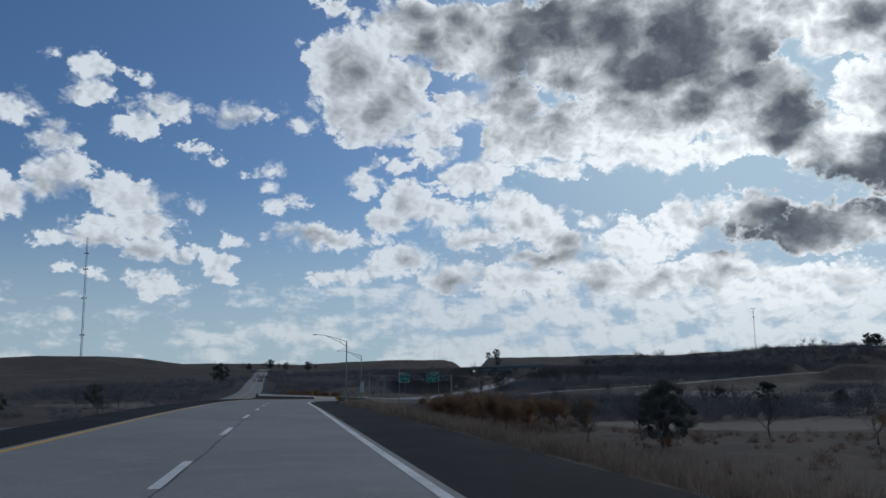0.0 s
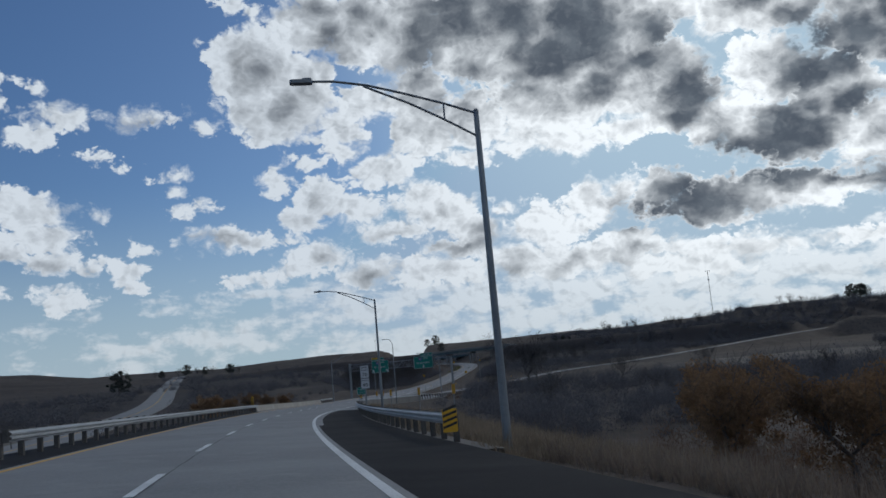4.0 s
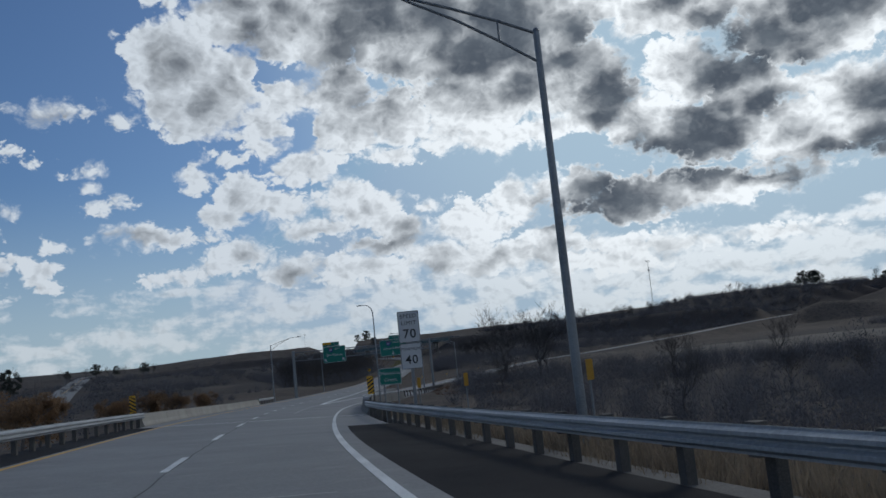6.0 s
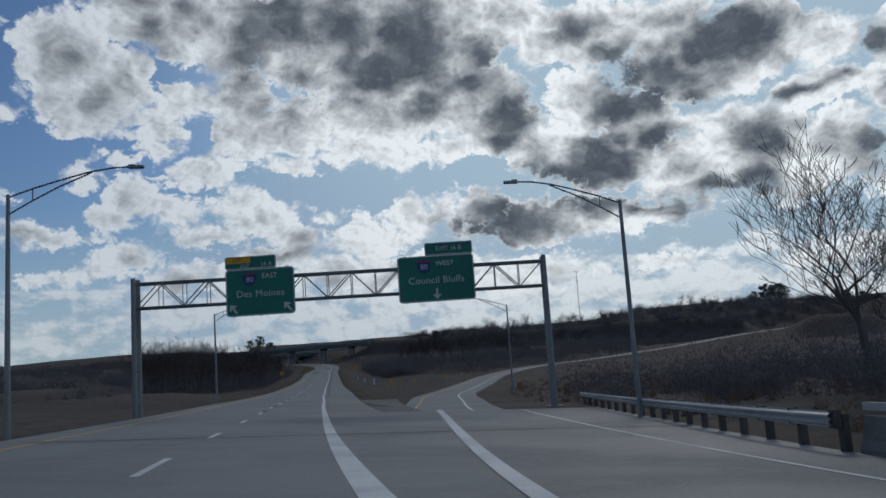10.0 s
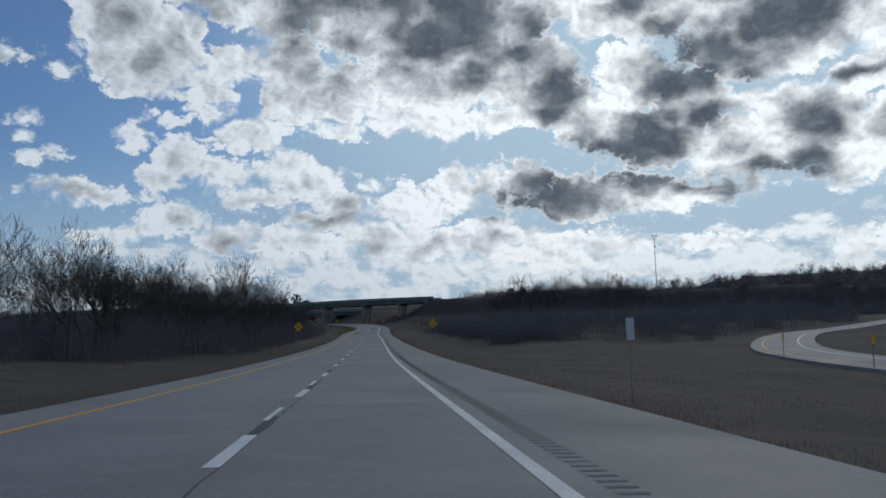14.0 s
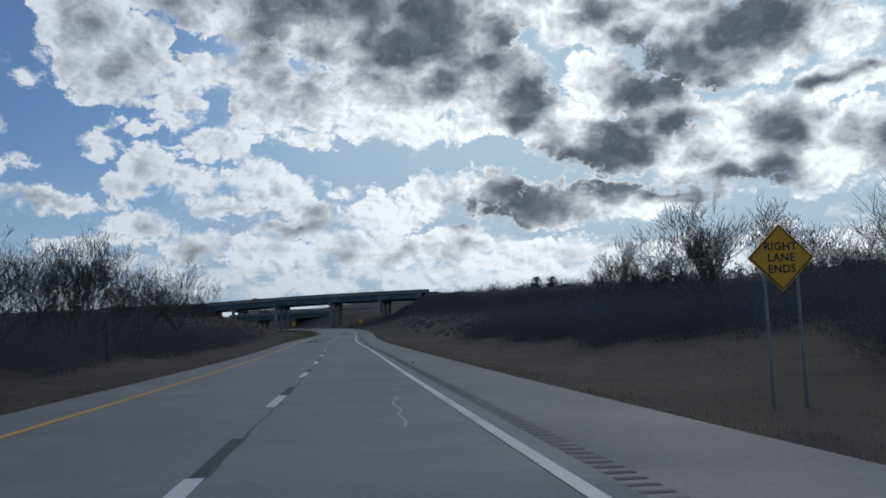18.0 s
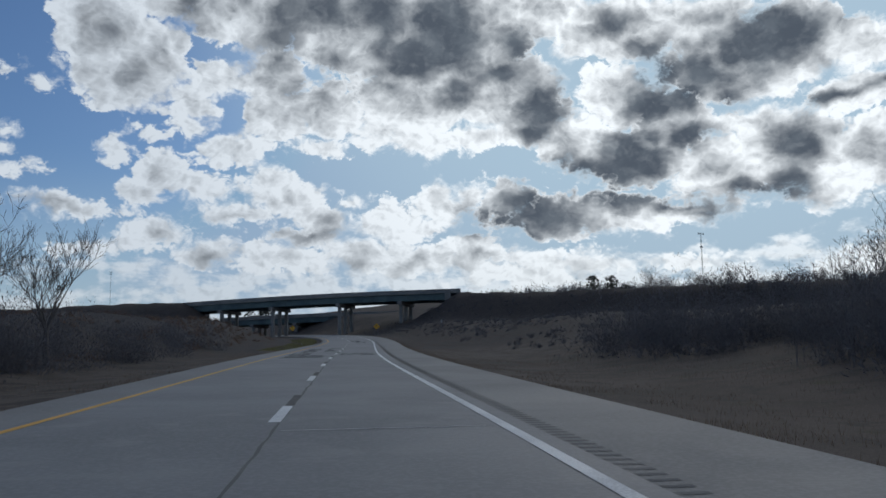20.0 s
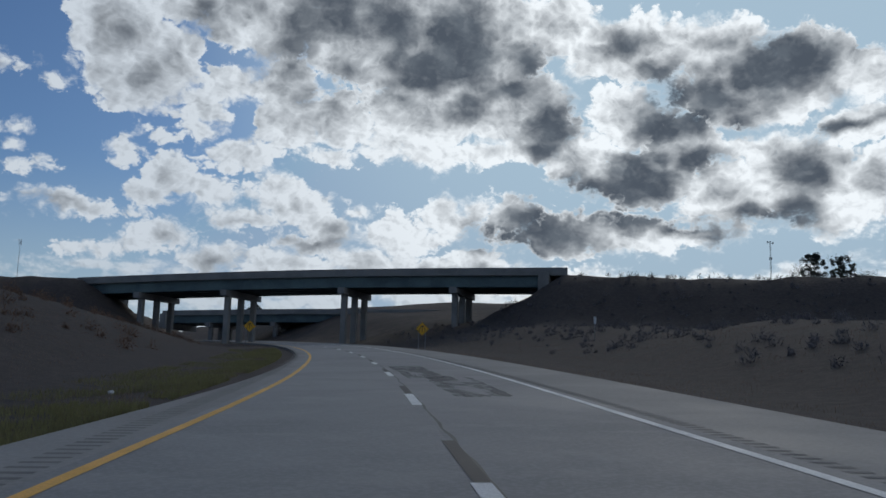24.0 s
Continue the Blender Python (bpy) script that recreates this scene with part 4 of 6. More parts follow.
BLOCK = Geo().box((0, 0, 0), (.16, .2, .36), bevel=.01)


def shared(geo, name, mat):
    me = bpy.data.meshes.new(name)
    me.from_pydata(geo.v, [], geo.f)
    me.materials.append(mat)
    return me


POST_MESH, BLOCK_MESH = shared(POST, "post", WOOD), shared(BLOCK, "blockout", WOOD)


def guardrail(y0, y1, u, side, label, flare=None, drop=0.0):
    """W-beam rail on timber posts; side +1: posts stand to the east of the beam."""
    e = thing("guardrail", label, "guardrail")
    ys = np.linspace(y0, y1, int((y1 - y0) / 3.81) * 2 + 1)
    uu = np.array([u + (flare(y) if flare else 0) for y in ys])
    for i in range(0, len(ys) - 1, 4):
        seg = slice(i, min(i + 5, len(ys)))
        rows = [road(ys[seg], uu[seg] - side * px, .47 + pz - drop) for px, pz in W_BEAM]
        n, k = len(rows[0]), len(rows)
        verts = [rows[j][a] for a in range(n) for j in range(k)]
        ob = mesh_object("rail_panel", verts, [(a * k + j, a * k + j + 1, (a + 1) * k + j + 1, (a + 1) * k + j) for a in range(n - 1) for j in range(k - 1)], RAIL, e, smooth=False)
        sol = ob.modifiers.new("thickness", "SOLIDIFY")
        sol.thickness, sol.offset = .006, 0
    for i, y in enumerate(ys[::1]):
        p = road(np.array([y]), uu[i] + side * .27, -drop)[0]
        post = new("post", POST_MESH)
        post.parent = e
        post.matrix_basis = pose(p[0], p[1], p[2] + .13, 0, 0, math.degrees(heading(y)))
        q = road(np.array([y]), uu[i] + side * .10, -drop)[0]
        blk = new("blockout", BLOCK_MESH)
        blk.parent = e
        blk.matrix_basis = pose(q[0], q[1], q[2] + .63, 0, 0, math.degrees(heading(y)))
    return e


rail_bow = curve_of([(120, .35), (145, .48), (165, .5), (185, .28), (204, 0), (220, 0)])
guardrail(129.5, 209, 6.35, 1, "galvanised steel guardrail on timber posts beside the black shoulder", flare=lambda y: float(rail_bow(y)))
guardrail(132, 211, -5.55, -1, "galvanised steel guardrail on timber posts along the median side", flare=lambda y: float(rail_bow(y)))
guardrail(283.5, 297, -6.3, -1, "short galvanised guardrail leading away from the bridge parapet")
guardrail(289, 327, 0.0, 1, "galvanised steel guardrail curving along the exit ramp", flare=lambda y: float(barrier_east(y)) - .3)

# crash cushion nose at the start of the east rail
nose = thing("end_terminal", "striped yellow and black end plate on the guardrail", "guardrail end", Matrix.Translation(tuple(road(np.array([129.0]), 6.78, 0)[0])) @ pose(0, 0, 0, 0, 0, math.degrees(heading(129))))
Geo().plate(rounded(.4, .62, .03, 0, .58), -.03, 0).obj("end_plate", SIGN_YELLOW, nose)
for k in range(4):
    z = .36 + k * .15
    Geo().plate([(-.19, z), (.19, z + .12), (.19, z + .19), (-.19, z + .07)], -.036, -.031).obj("stripe", SIGN_BLACK, nose)


def parapet(y0, y1, f, side, label, rail, mat):
    """Bridge parapet cast in lengths, with a steel rail on top where there is one."""
    e = thing("bridge_parapet", label, "parapet", kind="")
    cuts = np.linspace(y0, y1, max(2, int((y1 - y0) / 9)) + 1)
    prof = [(.0, -.35), (.0, .08), (.09, .26), (.16, .70), (.38, .70), (.38, -.35)]
    for a, b in zip(cuts, cuts[1:]):
        ys = np.linspace(a + .02, b - .02, 7)
        rows = [road(ys, f(ys) + side * px, pz) for px, pz in prof]
        k, n = len(prof), len(ys)
        verts = [rows[j][i] for i in range(n) for j in range(k)]
        faces = [(i * k + j, i * k + (j + 1) % k, (i + 1) * k + (j + 1) % k, (i + 1) * k + j) for i in range(n - 1) for j in range(k)]
        faces += [tuple(range(k)), tuple((n - 1) * k + j for j in reversed(range(k)))]
        mesh_object("parapet_length", verts, faces, mat, e)
    if rail:
        ys = np.linspace(y0, y1, 40)
        rows = [road(ys, f(ys) + side * px, pz) for px, pz in ((.17, .80), (.17, .95), (.31, .95), (.31, .80))]
        verts = [rows[j][i] for i in range(40) for j in range(4)]
        mesh_object("top_rail", verts, [(i * 4 + j, i * 4 + (j + 1) % 4, i * 4 + 4 + (j + 1) % 4, i * 4 + 4 + j) for i in range(39) for j in range(4)], RAIL, e, "galvanised top rail")
        for y in np.arange(y0 + 1, y1, 2.6):
            p = road(np.array([y]), float(f(y)) + side * .27, 0)[0]
            Geo().box((p[0], p[1], p[2] + .78), (.09, .14, .2), heading(y), .01).obj("rail_post", RAIL, e)


parapet(BRIDGE_S + .5, 288.5, barrier_east, 1, "tall concrete bridge parapet, coloured dark for shade, with a steel top rail", True, PARAPET_SHADED)
parapet(212, 284, lambda y: edge_west(y) - 1.35, -1, "long pale concrete bridge parapet beside the west lane", False, BRIDGE_CONC)
# creek bridge deck
deck = thing("creek_bridge", "concrete creek bridge deck under the carriageway", "bridge", kind="structure")
strip("bridge_deck", BRIDGE_S, BRIDGE_N, lambda y: edge_west(y) - 1.8, lambda y: barrier_east(y) + .4, PIER_CONC, -.31, deep=1.0).parent = deck


# ---------------------------------------------------------------- lamps
def street_lamp(label):
    """Tall lamp: round mast, truss arm reaching along +x."""
    e = thing("street_lamp", label, "street lamp", group="highway lamps")
    Geo().tube((0, 0, 0), (0, 0, 9.35), .12, .075, 14).obj("mast", STEEL, e, smooth=False)
    Geo().box((0, 0, .02), (.42, .42, .06), 0, .04).tube((0, 0, -.9), (0, 0, .0), .34, .34, 14).obj("base", PIER_CONC, e, "round concrete footing")
    up = [(0, 0, 9.3), (.9, 0, 9.62), (2.0, 0, 9.95), (3.0, 0, 10.22), (3.9, 0, 10.36), (4.6, 0, 10.38)]
    lo = [(0, 0, 8.62), (.9, 0, 9.15), (1.9, 0, 9.68), (2.7, 0, 10.02), (3.1, 0, 10.20)]
    Geo().pipe(up, .036).obj("upper_arm", STEEL, e)
    Geo().pipe(lo, .034).obj("lower_arm", STEEL, e)
    Geo().tube((.9, 0, 9.15), (.9, 0, 9.62), .026).obj("strut", STEEL, e)
    Geo().box((4.78, 0, 10.37), (.62, .26, .10), 0, .07).box((4.62, 0, 10.44), (.26, .16, .06), 0, .04).obj("luminaire", STEEL, e, "flat grey luminaire")
    Geo().tube((0, 0, 9.35), (0, 0, 9.42), .085, .05, 14).obj("cap", STEEL, e)
    return e


lamp = street_lamp("tall galvanised street lamp with a trussed arm over the highway")
LAMPS = [(-25.0, 129.8, .0, 188), (-31.6, 180.4, -.2, 184), (-51.2, 308.8, -.1, -4), (-26.4, 307.5, -1.2, 176), (-45.7, 367.8, -1.3, -8), (-14.6, 364.4, -1.6, 172)]
for i, (x, y, z, a) in enumerate(LAMPS):
    z = min(z, float(ground_z(x, y)))
    m = pose(x, y, z, 0, 0, a) @ Matrix.Diagonal((1, 1, 1.045 if i == 1 else 1, 1))
    if i == 0:
        lamp.matrix_world = m
    else:
        copy_thing(lamp, m)


def davit_lamp(m):
    e = thing("street_lamp", "tall galvanised street lamp with a curved davit arm behind the parapet", "street lamp", m, "highway lamps")
    Geo().tube((0, 0, -2.5), (0, 0, 8.8), .105, .065, 14).obj("mast", STEEL, e)
    arc = [(math.cos(radians(a)) * .85 - .85, 0, 8.8 + math.sin(radians(a)) * 1.15) for a in range(0, 100, 12)]
    Geo().pipe(arc + [(-1.35, 0, 9.97)], [.062 - .003 * i for i in range(len(arc) + 1)]).obj("davit_arm", STEEL, e)
    Geo().box((-1.5, 0, 9.95), (.6, .24, .10), 0, .07).obj("luminaire", STEEL, e, "flat grey luminaire")
    return e


davit_lamp(pose(-34.58, 263.9, -.4, 0, 0, 2))


# ---------------------------------------------------------------- sign gantry
GAN_W, GAN_E = Vector((-49.4, 332.2, 0)), Vector((-23.5, 326.4, 0))
gan_dir = (GAN_E - GAN_W).normalized()
gan_len = (GAN_E - GAN_W).length
GAN_M = Matrix.Translation(GAN_W) @ pose(0, 0, 0, 0, 0, math.degrees(math.atan2(gan_dir.y, gan_dir.x)))
gantry = thing("sign_gantry", "galvanised truss sign gantry spanning the highway", "gantry", GAN_M)
ZB, ZT, GD = 5.55, 7.15, .9


def gan_z(x):
    return -.25 * x / gan_len


for y in (0, GD):
    for z in (ZB, ZT):
        Geo().tube((0, y, z), (gan_len, y, z + gan_z(gan_len)), .075).obj("chord", STEEL, gantry)
bays = 17
for y in (0, GD):
    for i in range(bays):
        x0, x1 = gan_len * i / bays, gan_len * (i + 1) / bays
        z0, z1 = (ZB, ZT) if i % 2 == 0 else (ZT, ZB)
        Geo().tube((x0, y, z0 + gan_z(x0)), (x1, y, z1 + gan_z(x1)), .04, n=6).obj("diagonal", STEEL, gantry)
        Geo().tube((x1, y, ZB + gan_z(x1)), (x1, y, ZT + gan_z(x1)), .03, n=6).obj("vertical", STEEL, gantry)
for i in range(bays + 1):
    x = gan_len * i / bays
    Geo().tube((x, 0, ZT + gan_z(x)), (x, GD, ZT + gan_z(x)), .03, n=6).tube((x, 0, ZB + gan_z(x)), (x, GD, ZB + gan_z(x)), .03, n=6).obj("cross_strut", STEEL, gantry)
for x, base in ((-.1, -1.8), (gan_len + .1, -2.6)):
    for y in (0, GD):
        Geo().tube((x, y, base), (x, y, 7.5 + gan_z(x)), .17, .15, 14).obj("leg", STEEL, gantry)
    for k in range(7):
        z = base + 1.4 + k * 1.0
        Geo().tube((x, 0, z), (x, GD, z + (1.0 if k % 2 else -0.0)), .045, n=6).obj("leg_brace", STEEL, gantry)
    Geo().box((x, GD / 2, base - .3), (1.0, 2.2, .9), 0, .08).obj("footing", PIER_CONC, gantry, "grey concrete footing")


def sign_panel(name, w, h, mat, border, parent, cx=0.0, cz=0.0, y=0.0, r=.12, edge=.05):
    p = Geo().plate(rounded(w, h, r, cx, cz), y - .04, y).obj(name, mat, parent)
    if border is not None:
        a, b = rounded(w - edge * .8, h - edge * .8, r * .9, cx, cz), rounded(w - edge * 2.6, h - edge * 2.6, r * .8, cx, cz)
        n = len(a)
        verts = [(x, y - .046, z) for x, z in a] + [(x, y - .046, z) for x, z in b]
        mesh_object("border", verts, [(i, (i + 1) % n, n + (i + 1) % n, n + i) for i in range(n)], border, p)
    return p


def arrow(parent, x, z, size, turn, mat, y=-.05):
    pts = [(0, -.5), (.38, -.08), (.24, .02), (.1, -.14), (.1, .5), (-.1, .5), (-.1, -.14), (-.24, .02), (-.38, -.08)]
    c, s = math.cos(radians(turn)), math.sin(radians(turn))
    q = [(x + size * (a * c - b * s), z + size * (a * s + b * c)) for a, b in pts]
    tri = [(0, 1, 2, 3), (0, 3, 6), (0, 6, 7, 8), (3, 4, 5, 6)]
    mesh_object("arrow", [(a, y, b) for a, b in q], tri, mat, parent)


def shield(parent, x, z, s, y=-.05):
    """Route shield: blue field, red cap, numerals."""
    o = [(0, -.5), (.3, -.36), (.46, -.05), (.47, .28), (.38, .42), (.2, .36), (0, .42), (-.2, .36), (-.38, .42), (-.47, .28), (-.46, -.05), (-.3, -.36)]
    Geo().plate([(x + a * s, z + b * s) for a, b in o], y, y + .01).obj("route_shield", material("shield_blue", (.02, .05, .20), (.015, .04, .16), 1, .5, 0, 0, 8, .1), parent)
    Geo().plate([(x + a * s * .94, z + b * s * .94) for a, b in o if b > .2], y - .003, y).obj("shield_cap", material("shield_red", (.32, .03, .04), (.26, .025, .03), 1, .5, 0, 0, 8, .1), parent)
    lettering("route_number", "80", s * .52, SIGN_WHITE, parent, x, z - .06 * s, y - .005)


def guide_sign(label, x, zc, w, h, tab_w, tab_x, lines):
    e = thing("guide_sign", label, "road sign", GAN_M @ Matrix.Translation((x, -.22, zc + gan_z(x))))
    panel = sign_panel("panel", w, h, SIGN_GREEN, SIGN_WHITE, e, r=.22, edge=.06)
    for k in (-.4, 0, .4):
        Geo().box((k * w, .08, 0), (.07, .12, h + .1), 0, .01).obj("bracket", ALU, e)
    tab = sign_panel("exit_tab", tab_w, .82, SIGN_GREEN, SIGN_WHITE, e, tab_x, h / 2 + .42, r=.1, edge=.05)
    return e, panel, tab


e, panel, tab = guide_sign("green overhead guide sign for Des Moines with two arrows", 8.2, 6.15, 4.45, 3.05, 3.3, -.58, None)
sign_panel("left_plaque", 1.55, .42, SIGN_YELLOW, None, tab, -1.35, 2.12, -.05, .04)
lettering("legend", "LEFT", .34, SIGN_BLACK, tab, -1.35, 2.12, -.096)
lettering("legend", "EXIT", .30, SIGN_WHITE, tab, -.95, 1.72, -.05)
lettering("legend", "16 A", .40, SIGN_WHITE, tab, .45, 1.78, -.05)
shield(panel, -.65, .86, .95)
lettering("legend", "EAST", .46, SIGN_WHITE, panel, .62, 1.0, -.05)
lettering("legend", "Des Moines", .62, SIGN_WHITE, panel, 0, -.12, -.05, spacing=1.05)
arrow(panel, -1.75, -1.05, .75, 218, SIGN_WHITE)
arrow(panel, 1.75, -1.05, .75, 218, SIGN_WHITE)
e, panel, tab = guide_sign("green overhead guide sign for Council Bluffs with a down arrow", 19.6, 6.35, 4.95, 3.0, 3.1, .9, None)
lettering("legend", "EXIT 16 B", .40, SIGN_WHITE, tab, .9, 1.92, -.05)
shield(panel, -.75, .82, .95)
lettering("legend", "WEST", .46, SIGN_WHITE, panel, .6, .95, -.05)
lettering("legend", "Council Bluffs", .62, SIGN_WHITE, panel, 0, -.12, -.05, spacing=1.04)
arrow(panel, 0, -1.0, .7, 0, SIGN_WHITE)


# ---------------------------------------------------------------- roadside signs
def on_ground(x, y, turn=0.0, dz=0.0):
    return pose(x, y, float(ground_z(x, y)) + dz, 0, 0, turn)


def posts_for(e, xs, top, mat=STEEL, w=.07, deep=.8):
    for x in xs:
        Geo().box((x, .05, (top - deep) / 2), (w, w, top + deep), 0, .012).obj("post", mat, e)


x, y = -34.3, 196.9
base = float(ground_z(x, y))
e = thing("speed_sign", "white speed limit 70 and minimum 40 plates on one post", "road sign", pose(x, y, base, 0, 0, 3))
posts_for(e, (0,), 3.75 - base, STEEL, .12, 1.0)
p1 = sign_panel("speed_plate", .88, 1.28, SIGN_WHITE, SIGN_BLACK, e, 0, 3.15 - base, r=.06, edge=.02)
lettering("legend", "SPEED", .235, SIGN_BLACK, p1, 0, 3.15 - base + .43, -.05, spacing=1.1)
lettering("legend", "LIMIT", .235, SIGN_BLACK, p1, 0, 3.15 - base + .15, -.05, spacing=1.15)
lettering("legend", "70", .52, SIGN_BLACK, p1, 0, 3.15 - base - .30, -.05, spacing=1.1, bold=.006)
p2 = sign_panel("minimum_plate", .88, 1.04, SIGN_WHITE, SIGN_BLACK, e, 0, 1.96 - base, r=.06, edge=.02)
lettering("legend", "MINIMUM", .175, SIGN_BLACK, p2, 0, 1.96 - base + .28, -.05, spacing=1.08)
lettering("legend", "40", .50, SIGN_BLACK, p2, 0, 1.96 - base - .16, -.05, spacing=1.1, bold=.006)

x, y = -35.1, 201.3
base = float(ground_z(x, y))
e = thing("creek_sign", "small green creek name sign on two steel posts", "road sign", pose(x, y, base, 0, 0, -2))
posts_for(e, (-.3, .3), 1.5 - base, STEEL, .06, 1.0)
p = sign_panel("plate", 1.0, .76, SIGN_GREEN, SIGN_WHITE, e, 0, 1.22 - base, r=.06, edge=.022)
lettering("legend", "Mosquito", .225, SIGN_WHITE, p, 0, 1.22 - base + .14, -.05, spacing=1.02)
lettering("legend", "Creek", .225, SIGN_WHITE, p, 0, 1.22 - base - .16, -.05, spacing=1.02)


def object_marker(y, u, lean, top):
    p = road(np.array([y]), u, 0)[0]
    e = thing("object_marker", "yellow marker plate with slanting black stripes at the parapet end", "marker sign", pose(*p, 0, 0, math.degrees(heading(y))), "parapet markers")
    posts_for(e, (.16,), top, WOOD, .08, .5)
    c = top - .5
    pl = sign_panel("plate", .33, .95, SIGN_YELLOW, None, e, 0, c, r=.03)
    for k in range(-3, 3):
        z = c + .02 + k * .2
        o = [(-.165, z), (.165, z + lean * .22), (.165, z + lean * .22 + .1), (-.165, z + .1)]
        o = [(a, min(max(b, c - .46), c + .46)) for a, b in o]
        if abs(o[0][1] - o[3][1]) + abs(o[1][1] - o[2][1]) > .05:
            Geo().plate(o, -.052, -.042).obj("stripe", SIGN_BLACK, pl)


object_marker(208.3, 6.65, 1, 2.1)
object_marker(211.5, -6.2, -1, 1.75)


def delineator(label, mat, w, h, top):
    e = thing("delineator", label, "marker post", group=label)
    posts_for(e, (0,), top - .1, STEEL, .05, .5)
    Geo().plate(rounded(w, h, .03, 0, top - h / 2), -.03, .0).obj("reflector", mat, e)
    return e


# sign yellow darkened: the shade of the back-lit plates is in the colour
yd = delineator("yellow reflector plate on a thin steel post behind the rail", material("shaded_amber", (.46, .25, .03), (.38, .20, .025), 1, .6, 0, 0, 10, .1), .17, .5, 1.55)
for i, (y, u) in enumerate(((149.4, 10.7), (164.2, 10.6), (181, 9.6), (194, 9.2), (203, 8.6))):
    p = road(np.array([y]), u, 0)[0]
    m = pose(p[0], p[1], p[2] + .25, 0, 0, math.degrees(heading(y)))
    if i == 0:
        yd.matrix_world = m
    else:
        copy_thing(yd, m)
wd = delineator("white rectangular delineator on a steel post in the dry grass", SIGN_WHITE, .21, .58, 1.9)
for i, (x, y, z) in enumerate(((-30.8, 356.1, .1), (-28.5, 380.8, .3), (-26.2, 406.2, .7), (14, 722, 12.2))):
    m = pose(x, y, z - 1.9, 0, 0, -5)
    if i == 0:
        wd.matrix_world = m
    else:
        copy_thing(wd, m)
rd = delineator("yellow ramp delineator on a steel post in the gore", SIGN_YELLOW, .15, .48, 1.6)
for i, (x, y, z) in enumerate(((-29.2, 356.2, .05), (-21.5, 385, -.1), (-13.5, 402, -.1), (-5.5, 425, .2), (1, 444, .5))):
    m = pose(x, y, z - 1.6, 0, 0, -10)
    if i == 0:
        rd.matrix_world = m
    else:
        copy_thing(rd, m)


def diamond(x, y, zc, turn, label, words):
    base = float(ground_z(x, y))
    e = thing("warning_sign", label, "road sign", pose(x, y, base, 0, 0, turn), "lane end warnings")
    for px in (-.36, .36):
        Geo().box((px, .06, (zc - base - .3 - .6) / 2), (.06, .06, zc - base - .3 + .6), 0, .01).obj("post", STEEL, e)
    d = .72
    c = zc - base
    o = [(0, c - d), (d, c), (0, c + d), (-d, c)]
    plate = Geo().plate(o, -.02, .02).obj("plate", SIGN_YELLOW, e)
    a, b = [(px * .96, c + (pz - c) * .96) for px, pz in o], [(px * .91, c + (pz - c) * .91) for px, pz in o]
    mesh_object("border", [(px, -.025, pz) for px, pz in a + b], [(i, (i + 1) % 4, 4 + (i + 1) % 4, 4 + i) for i in range(4)], SIGN_BLACK, plate)
    if words:
        for k, s in enumerate(("RIGHT", "LANE", "ENDS")):
            lettering("legend", s, .24, SIGN_BLACK, plate, 0, c + .23 - .24 * k, -.026, spacing=1.05, bold=.004)
    else:
        for sx in (-1, 1):
            pts = [(sx * .30, -.34), (sx * .30, .0), (sx * .12, .28), (sx * .12, .36)]
            Geo().pipe([(px, -.03, c + pz) for px, pz in pts], .035, 6).obj("lane_symbol", SIGN_BLACK, plate)
        Geo().plate([(-.035, c - .34), (.035, c - .34), (.035, c + .25), (-.035, c + .25)], -.032, -.026).obj("lane_symbol", SIGN_BLACK, plate)
        Geo().plate([(-.13, c + .2), (.13, c + .2), (0, c + .42)], -.032, -.026).obj("lane_symbol", SIGN_BLACK, plate)
    return e


diamond(-33.7, 513.1, 3.5, 2, "yellow diamond warning of the ending lane on two thin posts", True)
diamond(-14.2, 511.5, 3.6, -8, "yellow diamond warning of the ending lane on two thin posts", True)
diamond(-14.9, 760.3, 12.35, 0, "yellow merge symbol diamond beside the bend", False)
diamond(3.6, 746, 12.0, -6, "yellow merge symbol diamond below the embankment", False)


